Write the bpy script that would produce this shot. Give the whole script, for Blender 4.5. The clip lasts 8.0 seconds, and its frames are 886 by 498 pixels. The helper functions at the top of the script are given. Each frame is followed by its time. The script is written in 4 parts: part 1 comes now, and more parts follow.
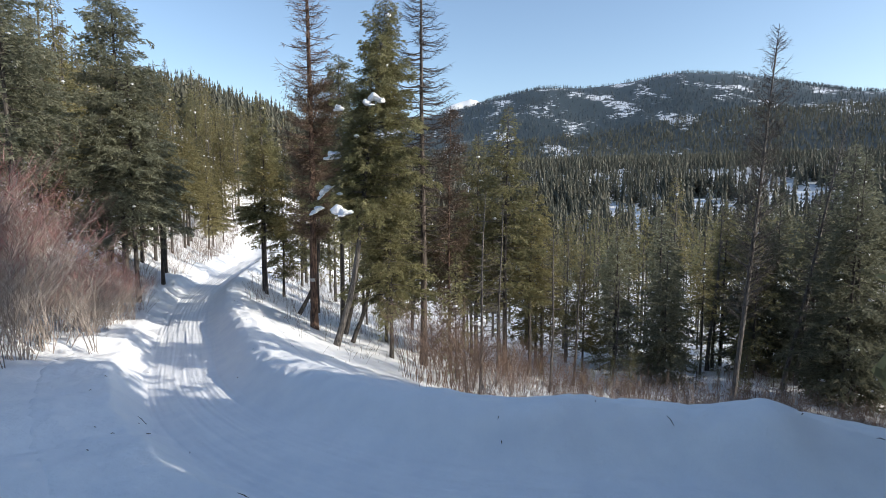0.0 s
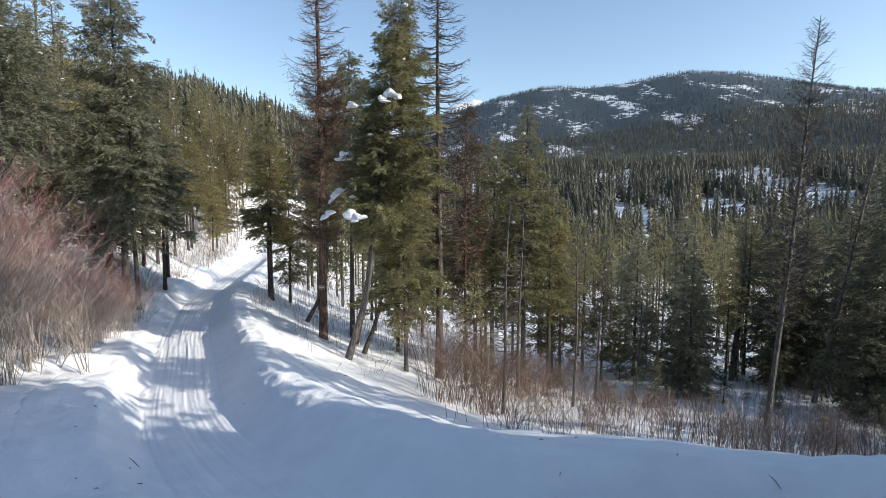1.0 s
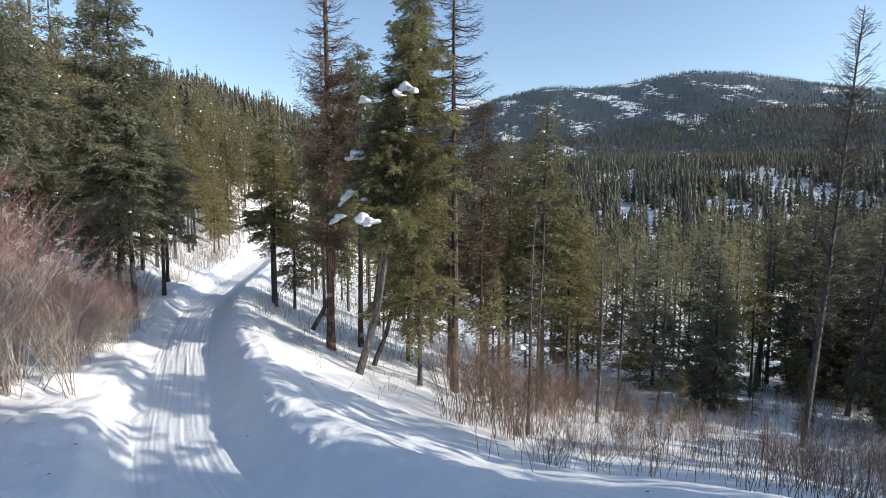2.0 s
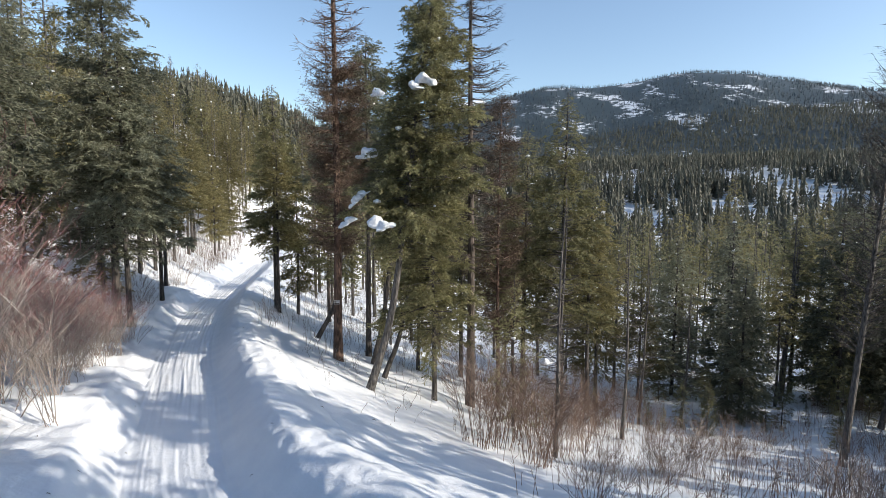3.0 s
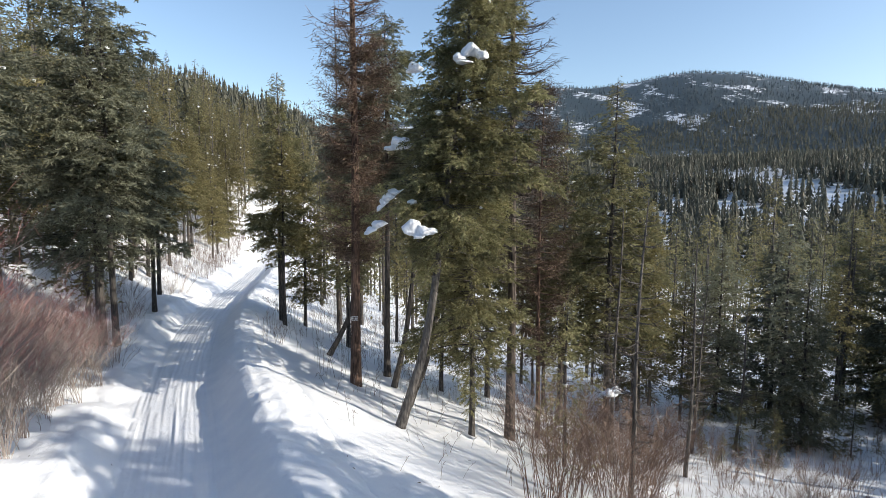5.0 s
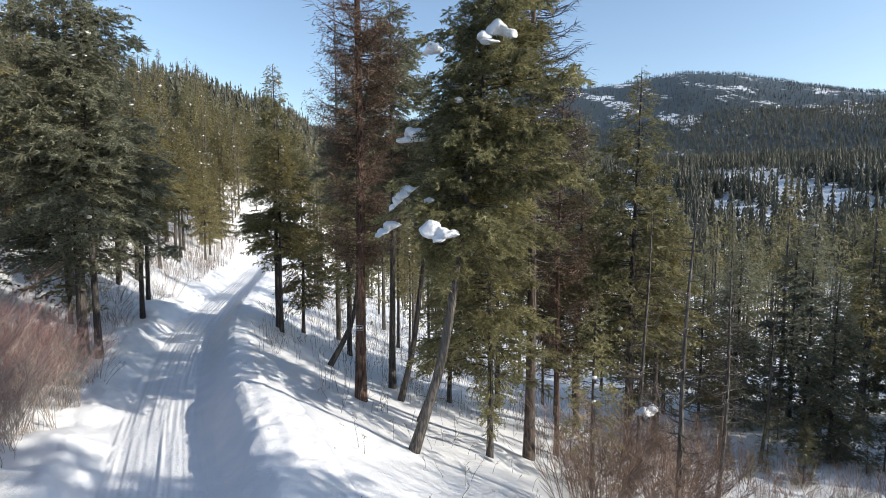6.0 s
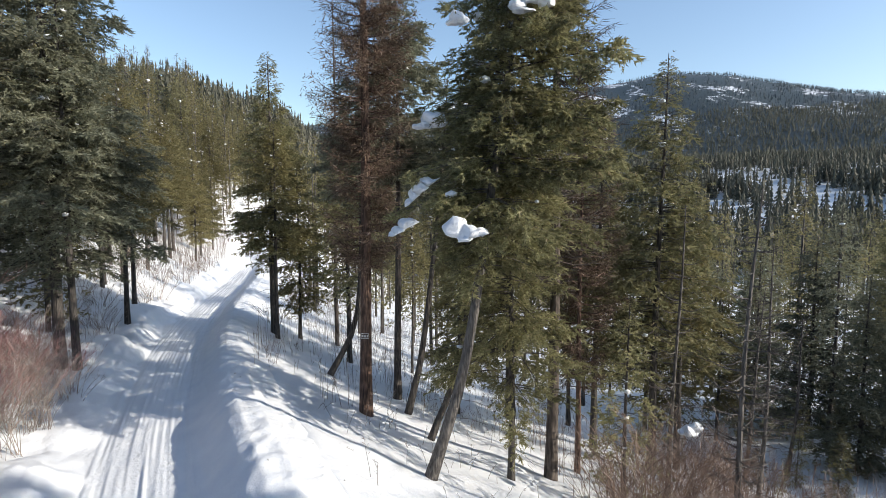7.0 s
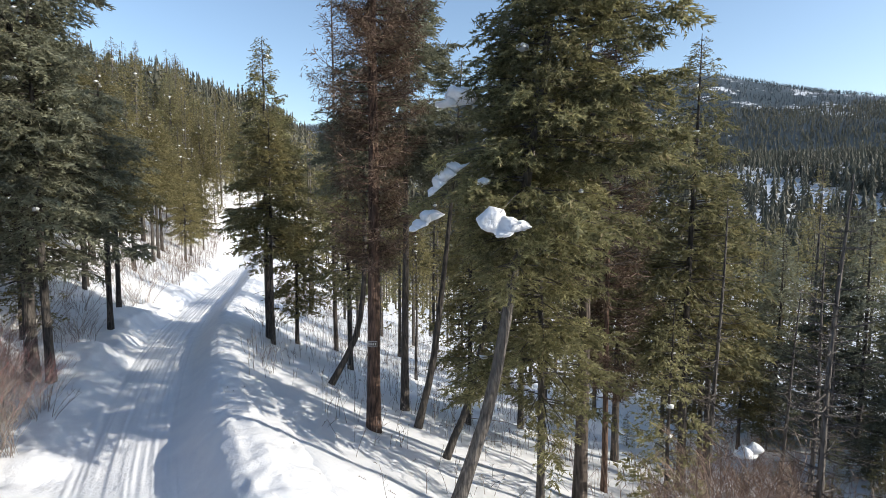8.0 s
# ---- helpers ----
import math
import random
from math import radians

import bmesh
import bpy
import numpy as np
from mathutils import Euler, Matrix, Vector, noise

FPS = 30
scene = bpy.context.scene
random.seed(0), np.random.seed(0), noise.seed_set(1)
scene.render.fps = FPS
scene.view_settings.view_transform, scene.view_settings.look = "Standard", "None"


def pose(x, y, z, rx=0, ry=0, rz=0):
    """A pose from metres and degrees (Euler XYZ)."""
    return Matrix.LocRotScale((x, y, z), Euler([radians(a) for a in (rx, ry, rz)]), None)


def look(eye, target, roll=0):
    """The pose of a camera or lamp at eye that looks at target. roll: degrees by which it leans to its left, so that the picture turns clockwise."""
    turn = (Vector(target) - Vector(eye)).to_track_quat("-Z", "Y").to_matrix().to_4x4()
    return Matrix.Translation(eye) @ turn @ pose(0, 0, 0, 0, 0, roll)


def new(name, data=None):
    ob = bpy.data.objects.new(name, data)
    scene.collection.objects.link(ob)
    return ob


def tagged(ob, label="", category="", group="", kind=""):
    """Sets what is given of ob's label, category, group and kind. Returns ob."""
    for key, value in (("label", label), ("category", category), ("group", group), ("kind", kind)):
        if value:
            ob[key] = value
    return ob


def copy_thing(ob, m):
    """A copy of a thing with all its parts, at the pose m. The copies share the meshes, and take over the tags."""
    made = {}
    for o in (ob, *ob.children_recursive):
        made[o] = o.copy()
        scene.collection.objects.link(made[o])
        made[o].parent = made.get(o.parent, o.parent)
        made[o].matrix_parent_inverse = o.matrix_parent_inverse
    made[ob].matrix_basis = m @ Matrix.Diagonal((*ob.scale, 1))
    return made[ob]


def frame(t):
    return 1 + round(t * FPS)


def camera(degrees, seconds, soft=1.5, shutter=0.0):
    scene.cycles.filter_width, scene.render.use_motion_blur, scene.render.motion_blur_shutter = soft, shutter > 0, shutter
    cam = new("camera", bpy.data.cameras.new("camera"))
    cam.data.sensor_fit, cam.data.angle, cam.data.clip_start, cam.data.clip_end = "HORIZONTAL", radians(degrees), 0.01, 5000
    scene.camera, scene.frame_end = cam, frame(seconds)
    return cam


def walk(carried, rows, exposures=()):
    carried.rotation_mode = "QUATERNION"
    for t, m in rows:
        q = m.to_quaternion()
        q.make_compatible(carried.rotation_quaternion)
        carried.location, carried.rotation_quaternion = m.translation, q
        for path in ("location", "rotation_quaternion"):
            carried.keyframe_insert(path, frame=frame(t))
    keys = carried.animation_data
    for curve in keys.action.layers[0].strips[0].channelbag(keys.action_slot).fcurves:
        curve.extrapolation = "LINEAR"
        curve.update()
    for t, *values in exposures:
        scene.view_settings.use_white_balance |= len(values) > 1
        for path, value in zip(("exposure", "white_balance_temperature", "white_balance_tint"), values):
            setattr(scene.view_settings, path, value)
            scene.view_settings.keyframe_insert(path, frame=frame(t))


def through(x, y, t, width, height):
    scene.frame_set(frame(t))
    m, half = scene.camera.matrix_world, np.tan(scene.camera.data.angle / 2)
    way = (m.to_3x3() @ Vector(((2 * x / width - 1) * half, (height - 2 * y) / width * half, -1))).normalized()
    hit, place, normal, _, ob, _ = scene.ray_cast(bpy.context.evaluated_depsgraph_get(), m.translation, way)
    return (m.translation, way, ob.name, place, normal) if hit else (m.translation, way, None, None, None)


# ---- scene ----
cam = camera(80.3, 8.0, soft=0.7)
METRES, EYE, TILT, LEAN, TURN = 17.0, 6.55, -5.3, 0.0, 0.0
ROWS = [
    (0.0, 0.0, 0.0, 0.0, 0.0, 0.0, -0.0),
    (0.5, -0.0242, 0.0557, 0.0113, 0.2, -0.0, -0.04),
    (1.0, -0.0482, 0.1119, 0.0212, 0.36, 0.01, -0.09),
    (1.5, -0.0725, 0.169, 0.0299, 0.48, 0.03, -0.11),
    (3.0, -0.1425, 0.3353, 0.0536, 0.59, 0.01, -0.18),
    (3.5, -0.1695, 0.3907, 0.0589, 0.61, 0.02, -0.19),
    (4.0, -0.1964, 0.447, 0.0638, 0.59, 0.03, -0.19),
    (4.5, -0.222, 0.504, 0.0691, 0.54, 0.04, -0.21),
    (6.0, -0.2944, 0.6776, 0.082, -0.26, 0.06, -0.09),
    (6.5, -0.3191, 0.7348, 0.0832, -0.68, 0.05, -0.06),
    (7.0, -0.3422, 0.794, 0.0833, -1.07, 0.05, -0.02),
    (7.5, -0.366, 0.8538, 0.0825, -1.46, 0.06, 0.02),
    (8.0, -0.3902, 0.9148, 0.0796, -1.9, 0.05, 0.08),
]
walk(cam, [(t, pose(0, 0, EYE, TILT, LEAN, TURN) @ pose(METRES * x, METRES * y, METRES * z, 90 + pitch, roll, yaw)) for t, x, y, z, yaw, pitch, roll in ROWS])

# ---- light ----
SUN_TO = Vector((0.96, -0.28, 0.0)).normalized()
SUN_EL = radians(24.0)
world = bpy.data.worlds.new("world")
scene.world = world
world.use_nodes = True
sky = world.node_tree.nodes.new("ShaderNodeTexSky")
sky.sky_type = "NISHITA"
sky.sun_disc = False
sky.sun_elevation = SUN_EL
sky.sun_rotation = math.atan2(SUN_TO.x, SUN_TO.y)
sky.air_density, sky.dust_density, sky.ozone_density = 1.0, 0.8, 1.5
world.node_tree.links.new(sky.outputs[0], world.node_tree.nodes["Background"].inputs[0])
world.node_tree.nodes["Background"].inputs[1].default_value = 0.15
sun = new("sun", bpy.data.lights.new("sun", "SUN"))
sun.data.energy, sun.data.angle, sun.data.color = 3.85, radians(0.5), (1.0, 0.93, 0.82)
sun.matrix_world = look((0, 0, 60), Vector((0, 0, 60)) - Vector((SUN_TO.x * math.cos(SUN_EL), SUN_TO.y * math.cos(SUN_EL), math.sin(SUN_EL))))
scene.view_settings.exposure = 0.55


# ---- materials ----
def mat(name, rough=0.8):
    m = bpy.data.materials.new(name)
    m.use_nodes = True
    p = m.node_tree.nodes["Principled BSDF"]
    p.inputs["Roughness"].default_value = rough
    p.inputs["Specular IOR Level"].default_value = 0.3
    return m, m.node_tree, p


def ramp(nt, src, stops):
    r = nt.nodes.new("ShaderNodeValToRGB")
    e = r.color_ramp.elements
    while len(e) < len(stops):
        e.new(0.5)
    for k, (pos, col) in zip(e, stops):
        k.position, k.color = pos, (*col, 1)
    nt.links.new(src, r.inputs[0])
    return r.outputs[0]


def noise_tex(nt, scale, detail=4.0, stretch=(1, 1, 1)):
    co = nt.nodes.new("ShaderNodeTexCoord")
    mp = nt.nodes.new("ShaderNodeMapping")
    mp.inputs["Scale"].default_value = stretch
    n = nt.nodes.new("ShaderNodeTexNoise")
    n.inputs["Scale"].default_value, n.inputs["Detail"].default_value = scale, detail
    nt.links.new(co.outputs["Object"], mp.inputs[0])
    nt.links.new(mp.outputs[0], n.inputs["Vector"])
    return n.outputs["Fac"]


def mixed(nt, fac, a, b, how="MIX"):
    x = nt.nodes.new("ShaderNodeMix")
    x.data_type, x.blend_type = "RGBA", how
    for socket, v in ((x.inputs[0], fac), (x.inputs[6], a), (x.inputs[7], b)):
        if hasattr(v, "links"):
            nt.links.new(v, socket)
        elif isinstance(v, tuple):
            socket.default_value = (*v, 1)
        else:
            socket.default_value = v
    return x.outputs[2]


def bump(nt, p, height, strength, dist):
    b = nt.nodes.new("ShaderNodeBump")
    b.inputs["Strength"].default_value, b.inputs["Distance"].default_value = strength, dist
    nt.links.new(height, b.inputs["Height"])
    nt.links.new(b.outputs[0], p.inputs["Normal"])
    return b


def snow_material(name, grain=9.0, lumps=1.3):
    m, nt, p = mat(name, 0.55)
    big = noise_tex(nt, lumps, 5)
    fine = noise_tex(nt, grain, 6)
    nt.links.new(ramp(nt, big, [(0.3, (0.80, 0.82, 0.85)), (0.7, (0.88, 0.89, 0.90))]), p.inputs["Base Color"])
    add = nt.nodes.new("ShaderNodeMath")
    add.operation = "MULTIPLY_ADD"
    add.inputs[1].default_value = 0.35
    nt.links.new(fine, add.inputs[0])
    nt.links.new(big, add.inputs[2])
    grit = nt.nodes.new("ShaderNodeMath")
    grit.operation = "MULTIPLY_ADD"
    grit.inputs[1].default_value = 0.10
    nt.links.new(noise_tex(nt, grain * 4, 3), grit.inputs[0])
    nt.links.new(add.outputs[0], grit.inputs[2])
    bump(nt, p, grit.outputs[0], 0.65, 0.12)
    return m


def bark_material(name, dark, light, scale=6.0):
    m, nt, p = mat(name, 0.9)
    grain = noise_tex(nt, scale, 6, (3.0, 3.0, 0.5))
    patch = noise_tex(nt, 0.6, 3)
    c = ramp(nt, grain, [(0.38, dark), (0.64, light)])
    c = mixed(nt, ramp(nt, patch, [(0.45, (0, 0, 0)), (0.65, (0.5, 0.5, 0.5))]), c, tuple(0.5 * (a + b) * 1.15 for a, b in zip(dark, light)))
    nt.links.new(c, p.inputs["Base Color"])
    bump(nt, p, grain, 1.0, 0.09)
    return m


def leaf_material(name, stops, through=0.33):
    m, nt, p = mat(name, 0.65)
    geo = nt.nodes.new("ShaderNodeNewGeometry")
    info = nt.nodes.new("ShaderNodeObjectInfo")
    c = ramp(nt, geo.outputs["Random Per Island"], stops)
    hue = nt.nodes.new("ShaderNodeHueSaturation")
    mr = nt.nodes.new("ShaderNodeMapRange")
    mr.inputs["To Min"].default_value, mr.inputs["To Max"].default_value = 0.7, 1.3
    nt.links.new(info.outputs["Random"], mr.inputs[0])
    nt.links.new(mr.outputs[0], hue.inputs["Value"])
    nt.links.new(c, hue.inputs["Color"])
    nt.links.new(hue.outputs[0], p.inputs["Base Color"])
    tr = nt.nodes.new("ShaderNodeBsdfTranslucent")
    nt.links.new(hue.outputs[0], tr.inputs[0])
    mx = nt.nodes.new("ShaderNodeMixShader")
    mx.inputs[0].default_value = through
    nt.links.new(p.outputs[0], mx.inputs[1])
    nt.links.new(tr.outputs[0], mx.inputs[2])
    nt.links.new(mx.outputs[0], nt.nodes["Material Output"].inputs[0])
    return m


def ground_material(name):
    """Snow near by; far off the wooded slopes, tinted with haze, between snowy openings."""
    m = snow_material(name)
    nt = m.node_tree
    p = nt.nodes["Principled BSDF"]
    near = p.inputs["Base Color"].links[0].from_socket
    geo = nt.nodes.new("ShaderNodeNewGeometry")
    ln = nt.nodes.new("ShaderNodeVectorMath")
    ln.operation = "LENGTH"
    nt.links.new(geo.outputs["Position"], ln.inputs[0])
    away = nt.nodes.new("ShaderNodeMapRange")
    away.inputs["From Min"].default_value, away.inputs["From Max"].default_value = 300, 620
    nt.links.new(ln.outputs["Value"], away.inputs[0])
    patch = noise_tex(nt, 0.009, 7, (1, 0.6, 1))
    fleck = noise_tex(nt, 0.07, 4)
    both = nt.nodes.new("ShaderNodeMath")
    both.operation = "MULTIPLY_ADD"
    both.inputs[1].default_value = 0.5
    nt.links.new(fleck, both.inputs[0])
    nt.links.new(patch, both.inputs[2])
    # dark tree cover, with the blue of distance haze mixed into its colour
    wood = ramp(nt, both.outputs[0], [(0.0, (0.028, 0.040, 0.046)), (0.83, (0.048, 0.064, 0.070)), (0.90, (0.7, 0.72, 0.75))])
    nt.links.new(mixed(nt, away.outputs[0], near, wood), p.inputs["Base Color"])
    return m


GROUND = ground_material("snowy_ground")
SNOW = snow_material("snow")
CLUMP = snow_material("snow_clump", 14.0, 4.0)
BARK = bark_material("conifer_bark", (0.036, 0.032, 0.029), (0.12, 0.106, 0.094))
LARCH_BARK = bark_material("larch_bark", (0.046, 0.030, 0.024), (0.185, 0.118, 0.088), 5.0)
GREY_BARK = bark_material("grey_bark", (0.050, 0.045, 0.041), (0.19, 0.172, 0.155))
TWIG = bark_material("dead_twig", (0.05, 0.041, 0.035), (0.145, 0.118, 0.10), 4.0)
RED_TWIG = leaf_material("red_twig", [(0, (0.142, 0.110, 0.095)), (0.5, (0.277, 0.229, 0.201)), (0.88, (0.392, 0.345, 0.306)), (1, (0.594, 0.566, 0.517))], 0.0)
RED_TIP = leaf_material("red_tip", [(0, (0.180, 0.064, 0.064)), (0.6, (0.282, 0.129, 0.119)), (1, (0.360, 0.238, 0.217))], 0.0)
RUST_TWIG = leaf_material("rust_twig", [(0.0, (0.10, 0.062, 0.046)), (0.6, (0.19, 0.125, 0.092)), (1.0, (0.29, 0.22, 0.175))], 0.05)
FIR = leaf_material("fir_needles", [(0, (0.141, 0.138, 0.070)), (0.5, (0.255, 0.242, 0.123)), (0.9, (0.336, 0.317, 0.169)), (1, (0.342, 0.271, 0.165))], 0.5)
BLUE_FIR = leaf_material("grey_green_needles", [(0, (0.132, 0.136, 0.092)), (0.5, (0.210, 0.214, 0.147)), (1, (0.305, 0.306, 0.218))], 0.5)
PINE = leaf_material("yellow_green_needles", [(0, (0.142, 0.127, 0.059)), (0.5, (0.226, 0.202, 0.095)), (1, (0.309, 0.267, 0.135))], 0.5)
RUST = leaf_material("rust_needles", [(0, (0.081, 0.057, 0.039)), (0.5, (0.149, 0.107, 0.072)), (1, (0.243, 0.182, 0.130))])
FAR_FIR = leaf_material("far_needles", [(0.0, (0.052, 0.056, 0.042)), (0.5, (0.090, 0.092, 0.068)), (1.0, (0.140, 0.128, 0.094))], 0.2)
# aerial haze is put into this colour: bluer and paler than the near needles
HAZED_FIR = leaf_material("hazed_mountain_needles", [(0.0, (0.046, 0.064, 0.074)), (0.5, (0.078, 0.104, 0.122)), (1.0, (0.118, 0.145, 0.158))], 0.1)


# ---- terrain ----
def lattice(seed):
    return np.random.RandomState(seed).rand(256, 256)


def vnoise(x, y, size, seed=1, octaves=3):
    out, amp, tot = np.zeros(np.broadcast(x, y).shape), 1.0, 0.0
    for o in range(octaves):
        g = lattice(seed + o)
        u, v = np.asarray(x) / size + 1000, np.asarray(y) / size + 1000
        i, j = np.floor(u).astype(int), np.floor(v).astype(int)
        fu, fv = u - i, v - j
        fu, fv = fu * fu * (3 - 2 * fu), fv * fv * (3 - 2 * fv)
        a, b = g[i % 256, j % 256], g[(i + 1) % 256, j % 256]
        c, d = g[i % 256, (j + 1) % 256], g[(i + 1) % 256, (j + 1) % 256]
        out = out + amp * (a * (1 - fu) * (1 - fv) + b * fu * (1 - fv) + c * (1 - fu) * fv + d * fu * fv - 0.5)
        tot += amp
        amp, size = amp * 0.5, size * 0.5
    return out / tot


def smooth(a, b, x):
    t = np.clip((x - a) / (b - a), 0, 1)
    return t * t * (3 - 2 * t)


ROAD = [(16, -14, 1.7), (14, -6, 1.65), (12, 0.5, 1.6), (9.8, 4.8, 1.55), (7, 7.2, 1.5), (4, 8.2, 1.45), (0, 9.0, 1.3), (-3.2, 10.9, 1.05), (-6, 13.8, 0.65), (-8.2, 16.9, 0.28), (-9.9, 20, 0.0), (-12.3, 25, -0.3), (-14.5, 29.5, -0.6),
        (-16.8, 34.8, -0.85), (-19.9, 43, -1.3), (-23.0, 53, -1.8), (-28.2, 72.6, -2.9), (-33.9, 93, -4.0), (-39.6, 113, -5.1), (-38, 127, -5.6), (-29, 139, -6.0), (-14, 147, -6.5)]


def spline(pts, step):
    p = np.array(pts, float)
    p = np.vstack([2 * p[0] - p[1], p, 2 * p[-1] - p[-2]])
    out = []
    for i in range(1, len(p) - 2):
        n = max(2, int(np.linalg.norm(p[i + 1] - p[i]) / step))
        t = np.linspace(0, 1, n, endpoint=False)[:, None]
        a, b, c, d = p[i - 1], p[i], p[i + 1], p[i + 2]
        out.append(0.5 * (2 * b + (c - a) * t + (2 * a - 5 * b + 4 * c - d) * t ** 2 + (3 * b - a - 3 * c + d) * t ** 3))
    return np.vstack(out + [p[-2][None]])


LINE = spline(ROAD, 0.5)
TAN = np.gradient(LINE[:, :2], axis=0)
TAN /= np.linalg.norm(TAN, axis=1)[:, None]
ALONG = np.concatenate([[0], np.cumsum(np.linalg.norm(np.diff(LINE[:, :2], axis=0), axis=1))])


def road_coords(x, y):
    """Distance along the road, signed distance from its middle (right positive), the road's height."""
    shape = np.shape(x)
    x, y = np.ravel(x).astype(float), np.ravel(y).astype(float)
    s, d, z = np.empty(x.size), np.empty(x.size), np.empty(x.size)
    for k in range(0, x.size, 20000):
        dx = x[k:k + 20000, None] - LINE[None, :, 0]
        dy = y[k:k + 20000, None] - LINE[None, :, 1]
        dist = np.hypot(dx, dy)
        i = np.argmin(dist, axis=1)
        r = np.arange(i.size)
        ddx, ddy, least = dx[r, i], dy[r, i], dist[r, i]
        t = ddx * TAN[i, 0] + ddy * TAN[i, 1]
        side = np.where(ddx * TAN[i, 1] - ddy * TAN[i, 0] < 0, -1, 1)
        # inside the bend the two arms of the road blend into one slope
        tau = 0.3 + 0.12 * least
        w = np.exp(-(dist - least[:, None]) / tau[:, None])
        total = w.sum(1)
        soft = least - tau * np.log(total * 0.5 / np.sqrt(2 * math.pi * (least + 0.2) * tau))
        mix = smooth(4.5, 9, least)
        d[k:k + 20000] = side * (least + (np.maximum(soft, 4.5) - least) * mix)
        s[k:k + 20000] = ALONG[i] + t
        z[k:k + 20000] = LINE[i, 2] * (1 - mix) + mix * (w @ LINE[:, 2]) / total
    return s.reshape(shape), d.reshape(shape), z.reshape(shape)


def profile(s, d):
    """Height over the road's bed: snow banks, the hillside above, the slope below."""
    wob = vnoise(s, np.sign(d) * 7, 2.6, 11, 3)
    crest = 0.88 + np.interp(s, [38, 48], [0.5, 0.24]) * wob
    right = np.interp(d, [0, 0.85, 1.25, 2.0, 2.35, 3.0, 4.0, 8, 14, 30, 60], [0, 0, 0.18, 0.85, 1.0, 0.9, 0.35, -1.5, -3.9, -8.6, -12])
    up = np.where(right > 0, right * crest, right)
    lc = 0.72 + 1.35 * wob + 0.35 * vnoise(s, d * 0 + 3, 1.1, 15, 2)
    billow = np.abs(vnoise(s, d * 0 + 9, 1.9, 17, 2)) * 3.2
    flat = smooth(44, 30, s)
    left = np.interp(np.where(-d > 1.4, -d - 0.55 * np.clip(billow - 0.35, -0.3, 1.0) * smooth(5, 2.5, -d), -d), [0, 1.55, 1.95, 2.5, 3.2, 5, 8, 14, 30, 60, 120], [0, 0, 0.4, 1.0, 1.1, 1.3, 2.2, 4.0, 11, 24, 42])
    above = smooth(70, 92, s)
    left = left + above * np.interp(-d, [0, 2.5, 5, 8, 14, 30, 60], [0, 0, 0.8, 1.5, 2.6, 4, 4])
    left = left - flat * np.interp(-d, [0, 3, 8, 14, 30, 60], [0, 0.3, 1.0, 1.7, 4.0, 10])
    lo = np.where(left < 1.1, left * lc, left - 1.1 + 1.1 * lc)
    return np.where(d > 0, up, lo)


def far_height(x, y):
    r = np.hypot(x, y) + 1e-6
    th = np.clip(np.arctan2(x, y), -1.2, 1.2)
    th = np.where(y < 0, np.sign(x) * 1.2, th)
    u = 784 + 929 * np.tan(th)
    valley = np.interp(r, [0, 40, 80, 150, 250, 450, 700, 1000, 1300, 5000], [-2, -7, -13, -17, -8, 30, 52, 66, 80, 150])
    hill = np.interp(r, [0, 60, 120, 200, 350, 450, 800, 5000], [0, 2, 2, 20, 56, 62, 20, 100])
    hill = hill + smooth(480, 330, u) * np.interp(r, [0, 30, 60, 100, 150, 200, 300, 450], [0, 3, 6, 9, 14, 14, 8, 0])
    z = hill + (valley - hill) * smooth(470, 700, u)
    top = np.interp(u, [-400, 300, 760, 800, 870, 950, 1020, 1080, 1140, 1200, 1290, 1400, 1500, 1600, 2400], [0.09, 0.11, 0.150, 0.162, 0.186, 0.204, 0.206, 0.214, 0.226, 0.236, 0.232, 0.212, 0.200, 0.194, 0.16])
    rise = smooth(1000, 2000, r) * (1 - 0.35 * smooth(2050, 3600, r))
    z = z * (1 - smooth(1000, 1600, r)) + 90 * smooth(1000, 1600, r) * (1 - rise) + rise * (top * 2000 * np.cos(th))
    return z + vnoise(x, y, 260, 31, 4) * 26 * smooth(300, 1200, r) + vnoise(x, y, 40, 41, 3) * 5 * smooth(40, 200, r)


def berm_lumps(x, y):
    """A heap pushed up on the berm outside the bend, and the dip beside it."""
    return 0.36 * np.exp(-((x - 6.3) ** 2 + (y - 9.9) ** 2) / 0.5) - 0.25 * np.exp(-((x - 8.4) ** 2 + (y - 8.7) ** 2) / 1.6)


def ground_height(x, y):
    x, y = np.asarray(x, float), np.asarray(y, float)
    s, d, zr = road_coords(x, y)
    near = zr + profile(s, d)
    w = smooth(15, 45, np.abs(d))
    w = np.maximum(w, smooth(120, 170, s))
    z = near * (1 - w) + far_height(x, y) * w
    lump = smooth(2.5, 6, np.abs(d))
    return z + berm_lumps(x, y) + lump * (0.45 * vnoise(x, y, 3.2, 51, 3) + 0.10 * vnoise(x, y, 0.7, 61, 2))


def gz(x, y):
    return float(ground_height(np.array([x]), np.array([y]))[0])


def grid_mesh(name, X, Y, Z, material):
    n, m = X.shape
    me = bpy.data.meshes.new(name)
    idx = np.arange(n * m).reshape(n, m)
    q = np.stack([idx[:-1, :-1], idx[:-1, 1:], idx[1:, 1:], idx[1:, :-1]], -1).reshape(-1, 4)
    me.from_pydata(np.stack([X.ravel(), Y.ravel(), Z.ravel()], 1).tolist(), [], q.tolist())
    me.polygons.foreach_set("use_smooth", np.ones(len(q), bool))
    me.materials.append(material)
    return me


